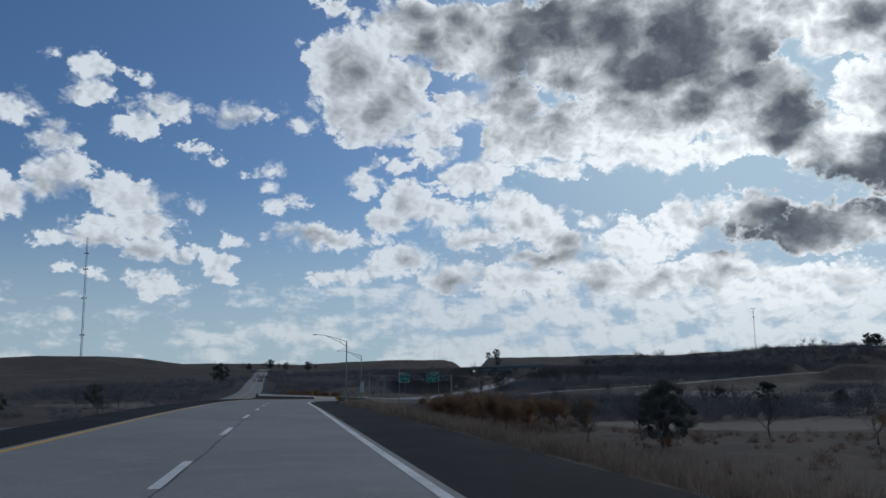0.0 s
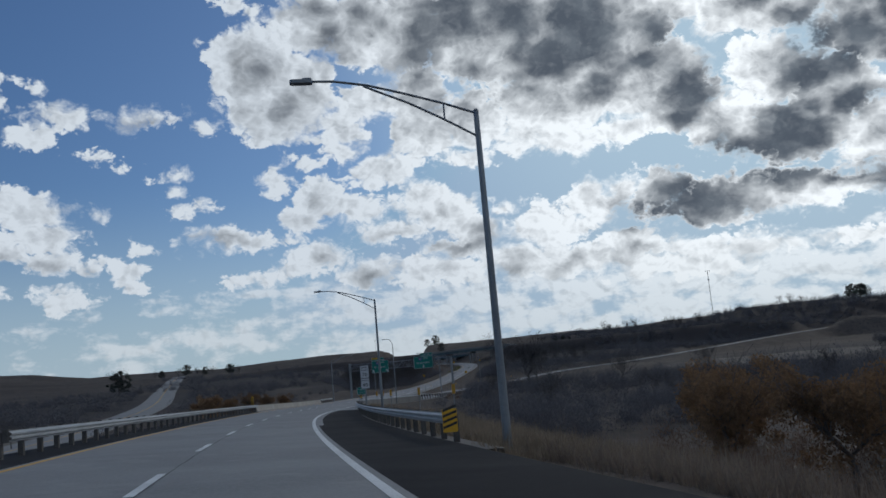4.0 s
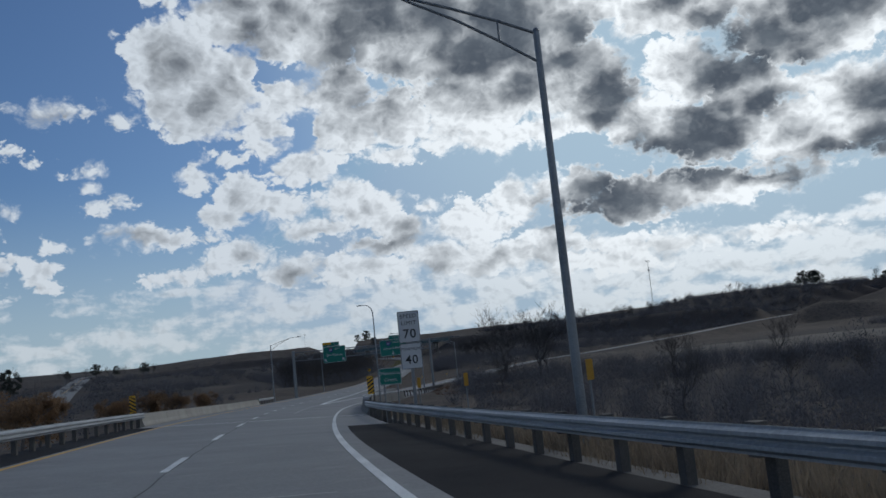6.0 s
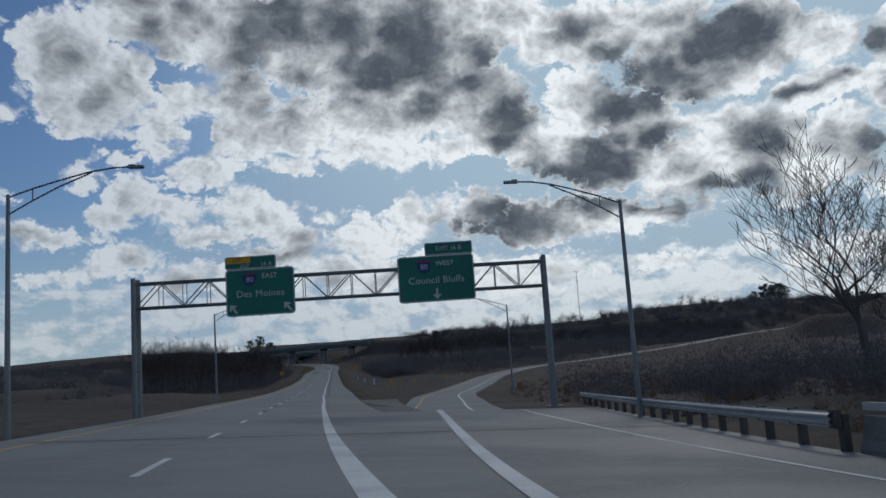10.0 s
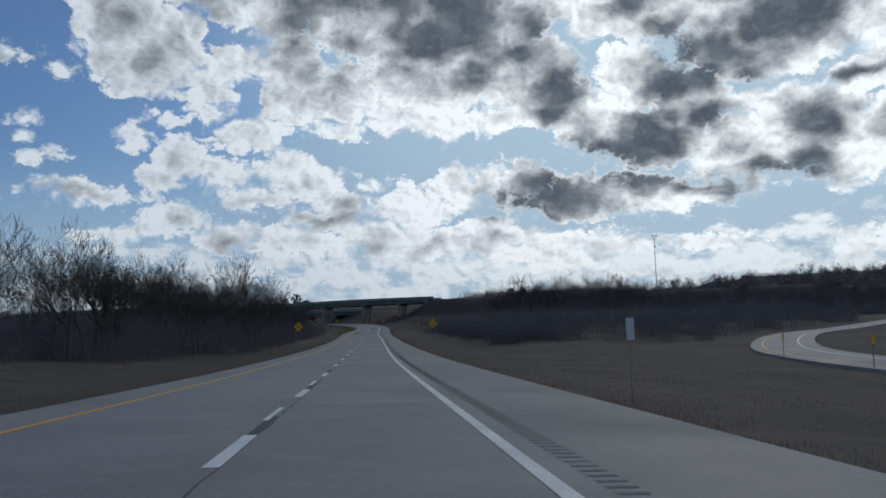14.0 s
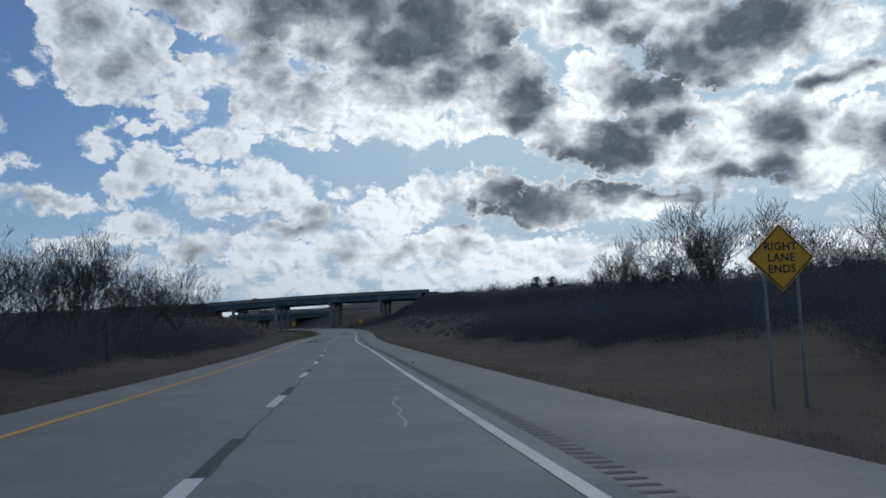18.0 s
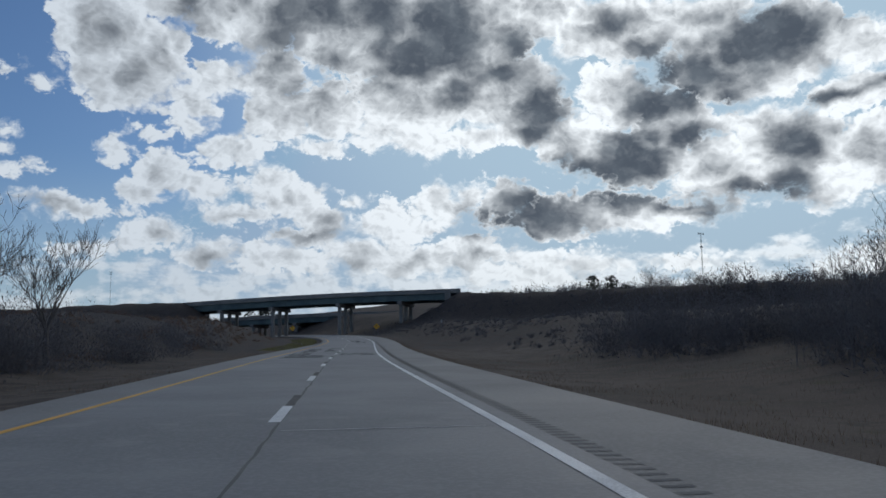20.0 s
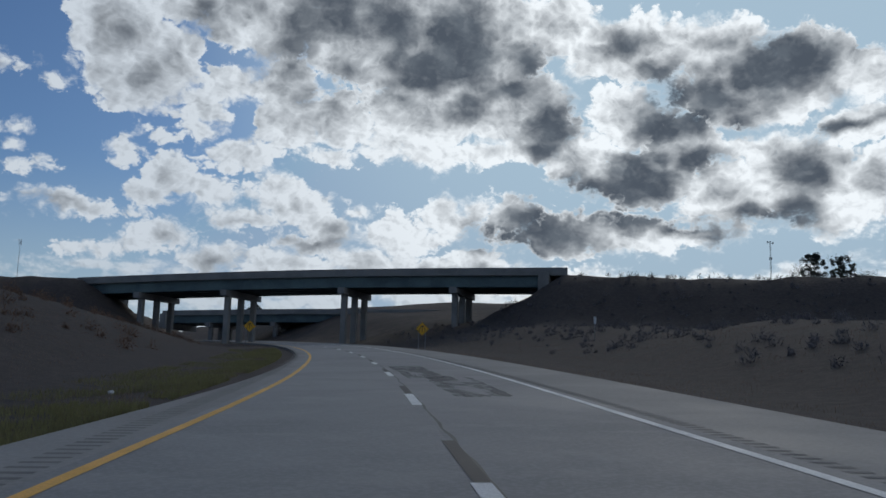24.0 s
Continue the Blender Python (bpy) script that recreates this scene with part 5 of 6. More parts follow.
# ---------------------------------------------------------------- overpasses
def overpass(v0, z_w, z_e, label, along=0.0):
    """Girder bridge on column bents, along the overpass line shifted v0 to the north."""
    e = thing("overpass", label, "bridge", kind="")

    def at(a, v, z):
        q = OVER_A + OVER_DIR * (a + along) + OVER_NRM * (v + v0)
        return (q[0], q[1], z + z_e + (z_w - z_e) * a / OVER_LEN + .9 * math.sin(math.pi * min(max(a / OVER_LEN, 0), 1)) * .5)

    def beam(name, v, w, z0, z1, mat, a0=4.0, a1=OVER_LEN - 1.0, n=14, label=""):
        aa = np.linspace(a0, a1, n)
        prof = [(v, z0), (v, z1), (v + w, z1), (v + w, z0)]
        verts = [at(a, pv, pz) for a in aa for pv, pz in prof]
        faces = [(i * 4 + j, i * 4 + (j + 1) % 4, i * 4 + 4 + (j + 1) % 4, i * 4 + 4 + j) for i in range(n - 1) for j in range(4)] + [(3, 2, 1, 0), tuple((n - 1) * 4 + j for j in range(4))]
        return mesh_object(name, verts, faces, mat, e, label)

    beam("deck", 0, 12.5, -1.15, -.9, PIER_CONC, 0, OVER_LEN)
    for v in (0, 12.2):
        beam("parapet", v, .3, -.9, .0, PIER_CONC, 0, OVER_LEN)
    for v in (.7, 3.4, 6.1, 8.8, 11.2):
        beam("girder", v, .12, -2.75, -1.16, GIRDER, label="dark green steel girder")
        beam("flange", v - .16, .44, -2.82, -2.75, GIRDER)
    for a in (17.0, 34.8, 55.0, 71.0):
        for v in (1.6, 6.0, 10.4):
            p = at(a, v, -3.75)
            g = float(ground_z(p[0], p[1])) - 1.5
            Geo().box((p[0], p[1], (p[2] + g) / 2), (.9, .85, p[2] - g), math.atan2(OVER_DIR[1], OVER_DIR[0]), .08).obj("column", PIER_CONC, e)
        p, q = at(a, .2, -3.3), at(a, 11.8, -3.3)
        Geo().box(((p[0] + q[0]) / 2, (p[1] + q[1]) / 2, p[2]), (1.15, 12.2, .95), math.atan2(OVER_NRM[1], OVER_NRM[0]) - math.pi / 2, .05).obj("bent_cap", PIER_CONC, e)
    for a in (3.4, OVER_LEN - .4):
        p, q = at(a, -.4, -2.2), at(a, 12.9, -2.2)
        Geo().box(((p[0] + q[0]) / 2, (p[1] + q[1]) / 2, p[2] - .2), (1.6, 13.4, 3.4), math.atan2(OVER_NRM[1], OVER_NRM[0]) - math.pi / 2, .05).obj("abutment", PIER_CONC, e)
    return e


overpass(0.0, 22.0, 23.1, "dark steel girder overpass on concrete column bents")
overpass(50.0, 20.4, 20.7, "second girder overpass behind the first one", 16.0)


# ---------------------------------------------------------------- masts and buildings far off
def lattice_mast(x, y, z0, height, w, label, bars):
    e = thing("radio_mast", label, "mast", pose(x, y, z0, 0, 0, 20))
    for k in range(3):
        a = radians(120 * k)
        Geo().tube((w * math.cos(a), w * math.sin(a), -2), (w * .7 * math.cos(a), w * .7 * math.sin(a), height), w * .2, w * .14, 6).obj("leg", STEEL, e)
    g = Geo()
    n = int(height / (w * 3.2))
    for i in range(n):
        z = height * i / n
        for k in range(3):
            a, b = radians(120 * k), radians(120 * (k + 1))
            g.tube((w * math.cos(a), w * math.sin(a), z), (w * math.cos(b), w * math.sin(b), z + height / n), w * .09, n=4)
    g.obj("lattice", STEEL, e)
    for zz, half in bars:
        Geo().tube((-half, 0, zz), (half, 0, zz), w * .3, n=6).box((-half, 0, zz), (w, w, 1.6)).box((half, 0, zz), (w, w, 1.6)).obj("antenna", STEEL, e)
    return e


lattice_mast(-530, 1036, 42, 152, 1.3, "tall thin lattice radio mast on the far hill", ((30, 2.2), (76, 2.4), (112, 2.4), (132, 2.0)))
lattice_mast(320, 1188.5, 47, 59, .55, "slim cellular mast with a crossbar of antennas", ((58, 2.8), (47, .9)))
lattice_mast(-83, 914, 30, 12, .12, "thin bare pole on the far ridge", ((11.5, .3),))


# ---------------------------------------------------------------- far highway rail, debris
far_rail = thing("guardrail", "pale steel guardrail on posts beside the far highway", "guardrail")
fr = np.arange(140, 206, 3.8)
for a, b in zip(fr, fr[1:]):
    p, q = FAR_ROAD.at(np.array([a]), 6.8)[0], FAR_ROAD.at(np.array([b]), 6.8)[0]
    mesh_object("rail_panel", [(p[0], p[1], p[2] + .45), (q[0], q[1], q[2] + .45), (q[0] + .02, q[1], q[2] + .60), (p[0] + .02, p[1], p[2] + .60), (q[0], q[1], q[2] + .76), (p[0], p[1], p[2] + .76)],
                [(0, 1, 2, 3), (3, 2, 4, 5)], RAIL, far_rail)
    post = new("post", POST_MESH)
    post.parent = far_rail
    post.matrix_basis = pose(p[0] + .12, p[1], p[2] + .13)


def pebble(y, u, r, mat, label, kind):
    p = road(np.array([y]), u, 0)[0]
    rnd = random.Random(int(y * 10))
    verts, n = [], 7
    for k, (zz, rr) in enumerate(((0, .9), (.45, 1.0), (.8, .55))):
        verts += [(r * rr * rnd.uniform(.75, 1.2) * math.cos(2 * math.pi * i / n), r * rr * rnd.uniform(.75, 1.2) * math.sin(2 * math.pi * i / n), r * zz) for i in range(n)]
    faces = [(k * n + i, k * n + (i + 1) % n, (k + 1) * n + (i + 1) % n, (k + 1) * n + i) for k in range(2) for i in range(n)] + [tuple(range(2 * n, 3 * n)), tuple(reversed(range(n)))]
    ob = mesh_object(kind, verts, faces, mat)
    tagged(ob, label, kind.replace("_", " "))
    z = float(land_z(p[0], p[1])) if abs(u) > 7 else p[2]
    ob.matrix_world = pose(p[0], p[1], z - .006)


pebble(533.9, 4.4, .06, SEAL, "dark lump of road debris on the concrete shoulder", "debris")
pebble(673.4, -6.6, .08, SIGN_WHITE, "crumpled white litter in the green verge grass", "litter")

# ---------------------------------------------------------------- trees and brush
def bare_tree_mesh(seed, height, spread=1.0, depth=6):
    """Leafless tree: trunk and limbs, then twigs. Returns two geometries."""
    rnd = random.Random(seed)
    wood, twig = Geo(), Geo()

    def grow(p, d, length, r, level):
        steps = 3 if level < 2 else 2
        q = p
        for s in range(steps):
            d = (d + Vector((rnd.uniform(-1, 1), rnd.uniform(-1, 1), rnd.uniform(-.3, .6))) * .13).normalized()
            n = q + d * (length / steps)
            r2 = max(r * (1 - .22 / steps * (s + 1)), height * .0008)
            (wood if level < 3 else twig).tube(q, n, r, r2, 6 if level < 2 else (4 if level < 3 else 3), caps=False)
            q, r = n, r2
            if (level >= 1 or s > 0) and level < depth and rnd.random() < (.55 if level < 4 else .4):
                side = Vector((rnd.uniform(-1, 1), rnd.uniform(-1, 1), rnd.uniform(.0, .8))).normalized()
                grow(q, (d * .55 + side * .75 * spread).normalized(), length * rnd.uniform(.5, .7), r * .55, level + 1)
        if level < depth:
            for k in range(2 if level > 0 else 4):
                side = Vector((rnd.uniform(-1, 1), rnd.uniform(-1, 1), rnd.uniform(-.1, .7))).normalized()
                grow(q, (d * .8 + side * (.95 if level < 2 else .62) * spread + Vector((0, 0, .06))).normalized(), length * rnd.uniform(.66, .88), r * rnd.uniform(.58, .74), level + 1)

    grow(Vector((0, 0, -.4)), Vector((rnd.uniform(-.12, .12), rnd.uniform(-.12, .12), 1)), height * .22, height * .0185, 0)
    top = max(v[2] for v in wood.v + twig.v)
    k = height / top
    for g in (wood, twig):
        g.v = [(a * k, b * k, c * k) for a, b, c in g.v]
    return wood, twig


def leaf_cloud(rnd, n, blobs, size):
    """Small leaf blades in uneven clumps; blobs: (x, y, z, radius)."""
    g = Geo()
    verts, faces = [], []
    for i in range(n):
        bx, by, bz, br = blobs[rnd.randrange(len(blobs))]
        d = Vector((rnd.gauss(0, 1), rnd.gauss(0, 1), rnd.gauss(0, 1))).normalized() * br * rnd.random() ** .4
        c = Vector((bx, by, bz)) + Vector((d.x, d.y, d.z * .8))
        a = Vector((rnd.gauss(0, 1), rnd.gauss(0, 1), rnd.gauss(0, 1))).normalized() * size * rnd.uniform(.6, 1.4)
        b = a.orthogonal().normalized() * size * rnd.uniform(.3, .7)
        k = len(verts)
        verts += [c - a, c + b, c + a, c - b]
        faces.append((k, k + 1, k + 2, k + 3))
    return g.add(verts, faces)


def tree_type(name, label, seed, height, leaves=None, spread=1.0, depth=6, group="roadside trees", oval=False):
    e = thing(name, label, "tree", group=group)
    wood, twig = bare_tree_mesh(seed, height, spread, depth if leaves is None else 4)
    if leaves is not None:
        wood.add(twig.v, twig.f)
    wood.obj("trunk", BARK, e)
    if leaves is None:
        twig.obj("crown", TWIG, e, "bare fine twigs")
    else:
        mat, n, size, squash = leaves
        rnd = random.Random(seed * 3)
        if oval:
            blobs = []
            for _ in range(60):
                f = rnd.uniform(.14, .96)
                w = height * (.40 * math.sin(math.pi * f) ** .6 + .02) * rnd.random() ** .5
                a = rnd.uniform(0, 6.283)
                blobs.append((w * math.cos(a), w * math.sin(a), height * f * .93, height * rnd.uniform(.05, .10)))
        else:
            tips = [twig.v[rnd.randrange(len(twig.v))] for _ in range(40)] + [(rnd.gauss(0, .13) * height, rnd.gauss(0, .13) * height, height * rnd.uniform(.15, .75)) for _ in range(30)]
            blobs = [(x, y, z * squash + height * (1 - squash) * .4, height * rnd.uniform(.07, .15)) for x, y, z in tips]
        leaf_cloud(rnd, n, blobs, size).obj("crown", mat, e)
    return e


BARE = [tree_type("bare_tree", "leafless tree with a spreading crown of fine twigs", s, 11.0, None, sp) for s, sp in ((1, .9), (2, 1.0), (3, 1.1), (4, .85), (5, 1.15), (6, 1.0))]
RUST = [tree_type("rust_tree", "small tree with rust-brown autumn leaves", s, 6.0, (LEAF_RUST, 9000, .085, .8), 1.2) for s in (11, 12)]
DARKT = [tree_type("evergreen_tree", "dense dark evergreen tree", s, 9.0, (LEAF_DARK, 15000, .115, .85), 1.0, oval=True) for s in (21, 22, 23)]
first_use = {}


def plant(kind, x, y, height, turn=0.0, dz=0.0):
    """Set a tree of a kind on the ground, scaled to a height."""
    ref = 11.0 if kind in BARE else (6.0 if kind in RUST else 9.0)
    k = height / ref
    m = pose(x, y, float(land_z(x, y)) + dz, 0, 0, turn)
    if kind not in first_use:
        first_use[kind] = True
        kind.matrix_world = m
        kind.scale = (k, k, k)
        return kind
    o = copy_thing(kind, m)
    o.scale = (k, k, k)
    return o


rt = random.Random(7)
# grove west of the road
i = 0
while i < 76:
    y = rt.uniform(436, 600)
    near = -13.0 if y > 480 else -13.0 - (480 - y) * .2
    x = float(road_x(y)) + near - abs(rt.gauss(0, 1)) * 11
    if x > -41 - .18 * (y - 329):
        plant(BARE[rt.randrange(6)], x, y, rt.uniform(7.5, 11.5) if y < 520 else rt.uniform(6.5, 9.5), rt.uniform(0, 360))
        i += 1
# trees east, above the brush
for x, y, h in ((27, 572, 13), (27, 555, 12), (33, 566, 12.5), (38, 585, 13), (42, 575, 12), (22, 563, 10), (48, 592, 12), (19, 585, 9), (56, 600, 10), (30, 596, 9), (15, 592, 8), (44, 560, 9), (52, 570, 8), (13, 566, 11), (18, 573, 12), (22, 581, 11.5), (9, 575, 9), (27, 586, 11), (16, 583, 9)):
    plant(BARE[rt.randrange(6)], x, y, h, rt.uniform(0, 360))
# creek trees
for x, y, h in ((-11.5, 312, 14), (-6, 310, 13.5), (-3, 318, 11), (14, 300, 8), (30, 296, 8), (-16, 290, 6), (8, 250, 6), (12, 228, 5.5)):
    plant(BARE[rt.randrange(6)], x, y, h, rt.uniform(0, 360))
for x, y, h in ((16.5, 101, 8), (8.5, 106, 6.5), (16, 114, 6.2), (34, 122, 7), (44, 112, 6)):
    plant(BARE[rt.randrange(6)], x, y, h, rt.uniform(0, 360))
# evergreen shape added over the bare tree to fill out its dense crown
plant(DARKT[0], 17.2, 102, 8)
for i in range(26):
    plant(BARE[rt.randrange(6)] if i % 4 else DARKT[rt.randrange(3)], rt.uniform(34, 160), rt.uniform(192, 270), rt.uniform(5, 9), rt.uniform(0, 360))
for i in range(9):
    plant(BARE[rt.randrange(6)], rt.uniform(-12, 38), rt.uniform(190, 240), rt.uniform(4.5, 6.5), rt.uniform(0, 360))
# rust willows and shrubs
for x, y, h in ((-13, 149, 6.4), (-8.5, 146, 7.0), (-3.5, 152, 7.4), (2, 147, 6.8), (6.5, 141, 6.4), (10.5, 137, 6.0), (4, 158, 6.5), (-10.6, 155, 7.5), (-6.5, 170, 7.8), (-.7, 138, 6.2), (16, 96, 1.8), (40, 96, 5), (-60, 272, 4.5), (-64, 280, 5.5), (-67, 275, 5), (-58, 283, 4), (-71, 284, 4.5), (-55, 214, 4), (-53, 206, 3.8)):
    plant(RUST[rt.randrange(2)], x, y, h, rt.uniform(0, 360))
# single trees on the ridges
for k, x, y, h in ((DARKT[2], -200, 585, 15), (DARKT[0], -28, 1411, 17), (DARKT[1], -21, 1150, 13), (DARKT[1], -40, 1405, 13), (DARKT[1], 63, 764, 4.6), (DARKT[2], 69, 766, 4.4), (DARKT[0], 74, 769, 4.0),
                   (DARKT[2], -85, 916, 8), (BARE[0], 297, 895, 11), (BARE[1], 286, 890, 9), (BARE[2], 310, 900, 8)):
    plant(k, x, y, h, rt.uniform(0, 360))
for i in range(26):
    plant(DARKT[rt.randrange(3)] if i % 3 else BARE[rt.randrange(6)], rt.uniform(330, 520), rt.uniform(780, 900), rt.uniform(7, 13), rt.uniform(0, 360))
for i in range(14):
    plant(BARE[rt.randrange(6)], rt.uniform(90, 190), rt.uniform(800, 860), rt.uniform(7, 11), rt.uniform(0, 360))
for i in range(9):
    plant(DARKT[rt.randrange(3)] if i % 2 else BARE[rt.randrange(6)], -330 + i * 11 + rt.uniform(-4, 4), 1060 + rt.uniform(-20, 20), rt.uniform(9, 15), rt.uniform(0, 360))
for i in range(12):
    plant(BARE[rt.randrange(6)] if i % 2 else DARKT[rt.randrange(3)], rt.uniform(-130, -85), rt.uniform(170, 260), rt.uniform(4, 7), rt.uniform(0, 360))


def thicket(name, label, mat, spots, seed, stems=70, width=.009):
    """Brush of thin crooked stems with forked twigs; spots: (x, y, height)."""
    rnd = np.random.RandomState(seed)
    sp = np.array(spots)
    n = len(sp)
    z = land_z(sp[:, 0], sp[:, 1])
    base = np.repeat(np.stack([sp[:, 0], sp[:, 1], z - .2], -1), stems, 0)
    h = np.repeat(sp[:, 2], stems)
    m = n * stems
    base[:, 0] += rnd.normal(0, .26, m) * h
    base[:, 1] += rnd.normal(0, .26, m) * h
    verts, faces, count = [], [], 0

    def stroke(p, ang, lean, length, w):
        nonlocal count
        d = np.stack([np.cos(ang) * lean, np.sin(ang) * lean, np.ones(len(p))], -1)
        d /= np.linalg.norm(d, axis=1)[:, None]
        q = p + d * length[:, None]
        sd = rnd.uniform(0, 2 * np.pi, len(p))
        side = np.stack([np.cos(sd), np.sin(sd), np.zeros(len(p))], -1) * w[:, None]
        verts.append(np.stack([p - side, p + side, q + side * .45, q - side * .45], 1).reshape(-1, 3))
        i = count + np.arange(len(p)) * 4
        faces.append(np.stack([i, i + 1, i + 2, i + 3], -1))
        count += 4 * len(p)
        return q

    ang = rnd.uniform(0, 2 * np.pi, m)
    lean = rnd.uniform(0, .6, m)
    ln = h * rnd.uniform(.4, 1.0, m)
    wd = width * (.7 + h * .45)
    mid = stroke(base, ang, lean, ln * .5, wd)
    top = stroke(mid, ang + rnd.normal(0, .8, m), lean * 1.2, ln * .35, wd * .6)
    stroke(top, ang + rnd.normal(0, 1.2, m), lean * 1.6, ln * .25, wd * .4)
    for k in range(3):
        stroke(mid if k < 2 else top, ang + rnd.normal(0, 1.9, m), rnd.uniform(.5, 1.6, m), ln * rnd.uniform(.15, .38, m), wd * .45)
    verts, faces = np.concatenate(verts), np.concatenate(faces)
    me = bpy.data.meshes.new(name)
    me.vertices.add(len(verts))
    me.vertices.foreach_set("co", verts.ravel())
    me.loops.add(len(faces) * 4)
    me.loops.foreach_set("vertex_index", faces.ravel().astype(np.int32))
    me.polygons.add(len(faces))
    me.polygons.foreach_set("loop_start", np.arange(len(faces), dtype=np.int32) * 4)
    me.update(calc_edges=True)
    me.materials.append(mat)
    tagged(new(name, me), label, "brush", kind="stuff")


def shrubs(name, label, mat, spots, seed, count=240, size=.34):
    """Dense rounded brush: mounds of short crooked twigs; spots: (x, y, height)."""
    rnd = np.random.RandomState(seed)
    sp = np.repeat(np.array(spots), count, 0)
    m = len(sp)
    z0 = np.repeat(land_z(np.array(spots)[:, 0], np.array(spots)[:, 1]), count)
    h = sp[:, 2]
    d = rnd.normal(0, 1, (m, 3))
    d /= np.linalg.norm(d, axis=1)[:, None]
    d[:, 2] = np.abs(d[:, 2])
    lob = 1 + .25 * np.sin(d[:, 0] * 5 + sp[:, 0]) * np.cos(d[:, 1] * 5 + sp[:, 1])
    f = rnd.uniform(0, 1, m) ** .45
    r = f * lob
    c = np.stack([sp[:, 0] + d[:, 0] * r * h * .62, sp[:, 1] + d[:, 1] * r * h * .62, z0 - .1 + d[:, 2] * r * h * .92], -1)
    a = d * .5 + rnd.normal(0, .55, (m, 3)) + np.array([0, 0, .5])
    a /= np.linalg.norm(a, axis=1)[:, None]
    k = size * (.5 + .16 * h) * rnd.uniform(.5, 1.5, m) * (1.25 - .7 * f)
    b = np.cross(a, rnd.normal(0, 1, (m, 3)))
    b /= np.linalg.norm(b, axis=1)[:, None]
    a, b = a * k[:, None], b * (k * rnd.uniform(.10, .26, m))[:, None]
    verts = np.stack([c - a, c + b, c + a, c - b], 1).reshape(-1, 3)
    me = bpy.data.meshes.new(name)
    me.vertices.add(len(verts))
    me.vertices.foreach_set("co", verts.ravel())
    me.loops.add(m * 4)
    me.loops.foreach_set("vertex_index", np.arange(m * 4, dtype=np.int32))
    me.polygons.add(m)
    me.polygons.foreach_set("loop_start", np.arange(m, dtype=np.int32) * 4)
    me.update(calc_edges=True)
    me.materials.append(mat)
    tagged(new(name, me), label, "brush", kind="stuff")


def spots_in(n, seed, fx, fy, fh, keep=None):
    r = random.Random(seed)
    out = []
    while len(out) < n:
        x, y = r.uniform(*fx), r.uniform(*fy)
        if keep is None or keep(x, y):
            out.append((x, y, r.uniform(*fh)))
    return out


def off_road(x, y):
    return x - float(road_x(min(max(y, -88), 948)))


def off_ramp(x, y):
    return float(np.min(np.hypot(RAMP.p[:, 0] - x, RAMP.p[:, 1] - y)))


def left_of_ramp(x, y):
    i = int(np.argmin(np.hypot(RAMP.p[:, 0] - x, RAMP.p[:, 1] - y)))
    i = min(max(i, 1), len(RAMP.p) - 2)
    d = RAMP.p[i + 1] - RAMP.p[i - 1]
    return d[0] * (y - RAMP.p[i][1]) - d[1] * (x - RAMP.p[i][0]) > 0


def in_grove(x, y):
    return off_road(x, y) < (-12 if y > 480 else -12 - (480 - y) * .2) and x > -41 - .18 * (y - 329)


def in_east(x, y):
    return off_road(x, y) > (17 if y > 490 else 17 + (490 - y) * .9) + 1.5 * math.sin(y * .23) and left_of_ramp(x, y) and off_ramp(x, y) > 9


thicket("grove_stems", "thin leafless stems below the grove", BRUSH, spots_in(260, 1, (-95, -30), (440, 605), (2.0, 4.6), in_grove), 1, 40)
shrubs("grove_brush", "dense dark underbrush below the grove", BRUSH, spots_in(440, 21, (-95, -30), (440, 610), (2.4, 5.4), in_grove), 21, 620, .13)
shrubs("grove_edge_brush", "dense dark brush along the edge of the grove", BRUSH, spots_in(130, 31, (-60, -25), (455, 640), (1.6, 3.8), lambda x, y: in_grove(x, y) and off_road(x, y) > -19), 31, 1200, .10)
thicket("slope_stems", "thin leafless stems on the slope east of the road", BRUSH, spots_in(260, 2, (-20, 100), (485, 604), (2.2, 4.6), in_east), 2, 40)
shrubs("slope_brush", "dense dark leafless brush on the slope east of the road", BRUSH, spots_in(420, 22, (-20, 100), (485, 604), (2.6, 4.8), in_east), 22, 760, .125)
shrubs("slope_edge_brush", "dense dark brush along the eastern verge", BRUSH, spots_in(150, 32, (-20, 30), (488, 608), (2.0, 4.0), lambda x, y: in_east(x, y) and off_road(x, y) < 25), 32, 1400, .095)
shrubs("creek_edge_brush", "tall dark thicket beside the creek", BRUSH, spots_in(230, 53, (-22, 60), (182, 262), (2.0, 4.8), lambda x, y: off_road(x, y) > 19 and noise.noise((x * .05, y * .05, 21)) > -.15), 53, 620, .15)
shrubs("valley_woods", "dark leafless woods across the valley", BRUSH, spots_in(500, 54, (120, 330), (320, 560), (2.0, 5.5), lambda x, y: off_ramp(x, y) > 70 and x - 120 > .5 * (y - 400) and not left_of_ramp(x, y) and noise.noise((x * .015, y * .015, 11)) > -.35), 54, 150, .40)
shrubs("bank_brush", "dense dark brush behind the bridge parapet", BRUSH, spots_in(330, 51, (-22, 45), (282, 350), (1.6, 4.2), lambda x, y: off_road(x, y) > 22 and off_ramp(x, y) > 10 and not left_of_ramp(x, y)), 51, 380, .17)
shrubs("bank_reeds", "rusty weeds on the bank beside the ramp", BRUSH_RED, spots_in(220, 52, (-26, 20), (285, 400), (.4, 1.1), lambda x, y: 7 < off_ramp(x, y) < 22 and not left_of_ramp(x, y)), 52, 120, .2)
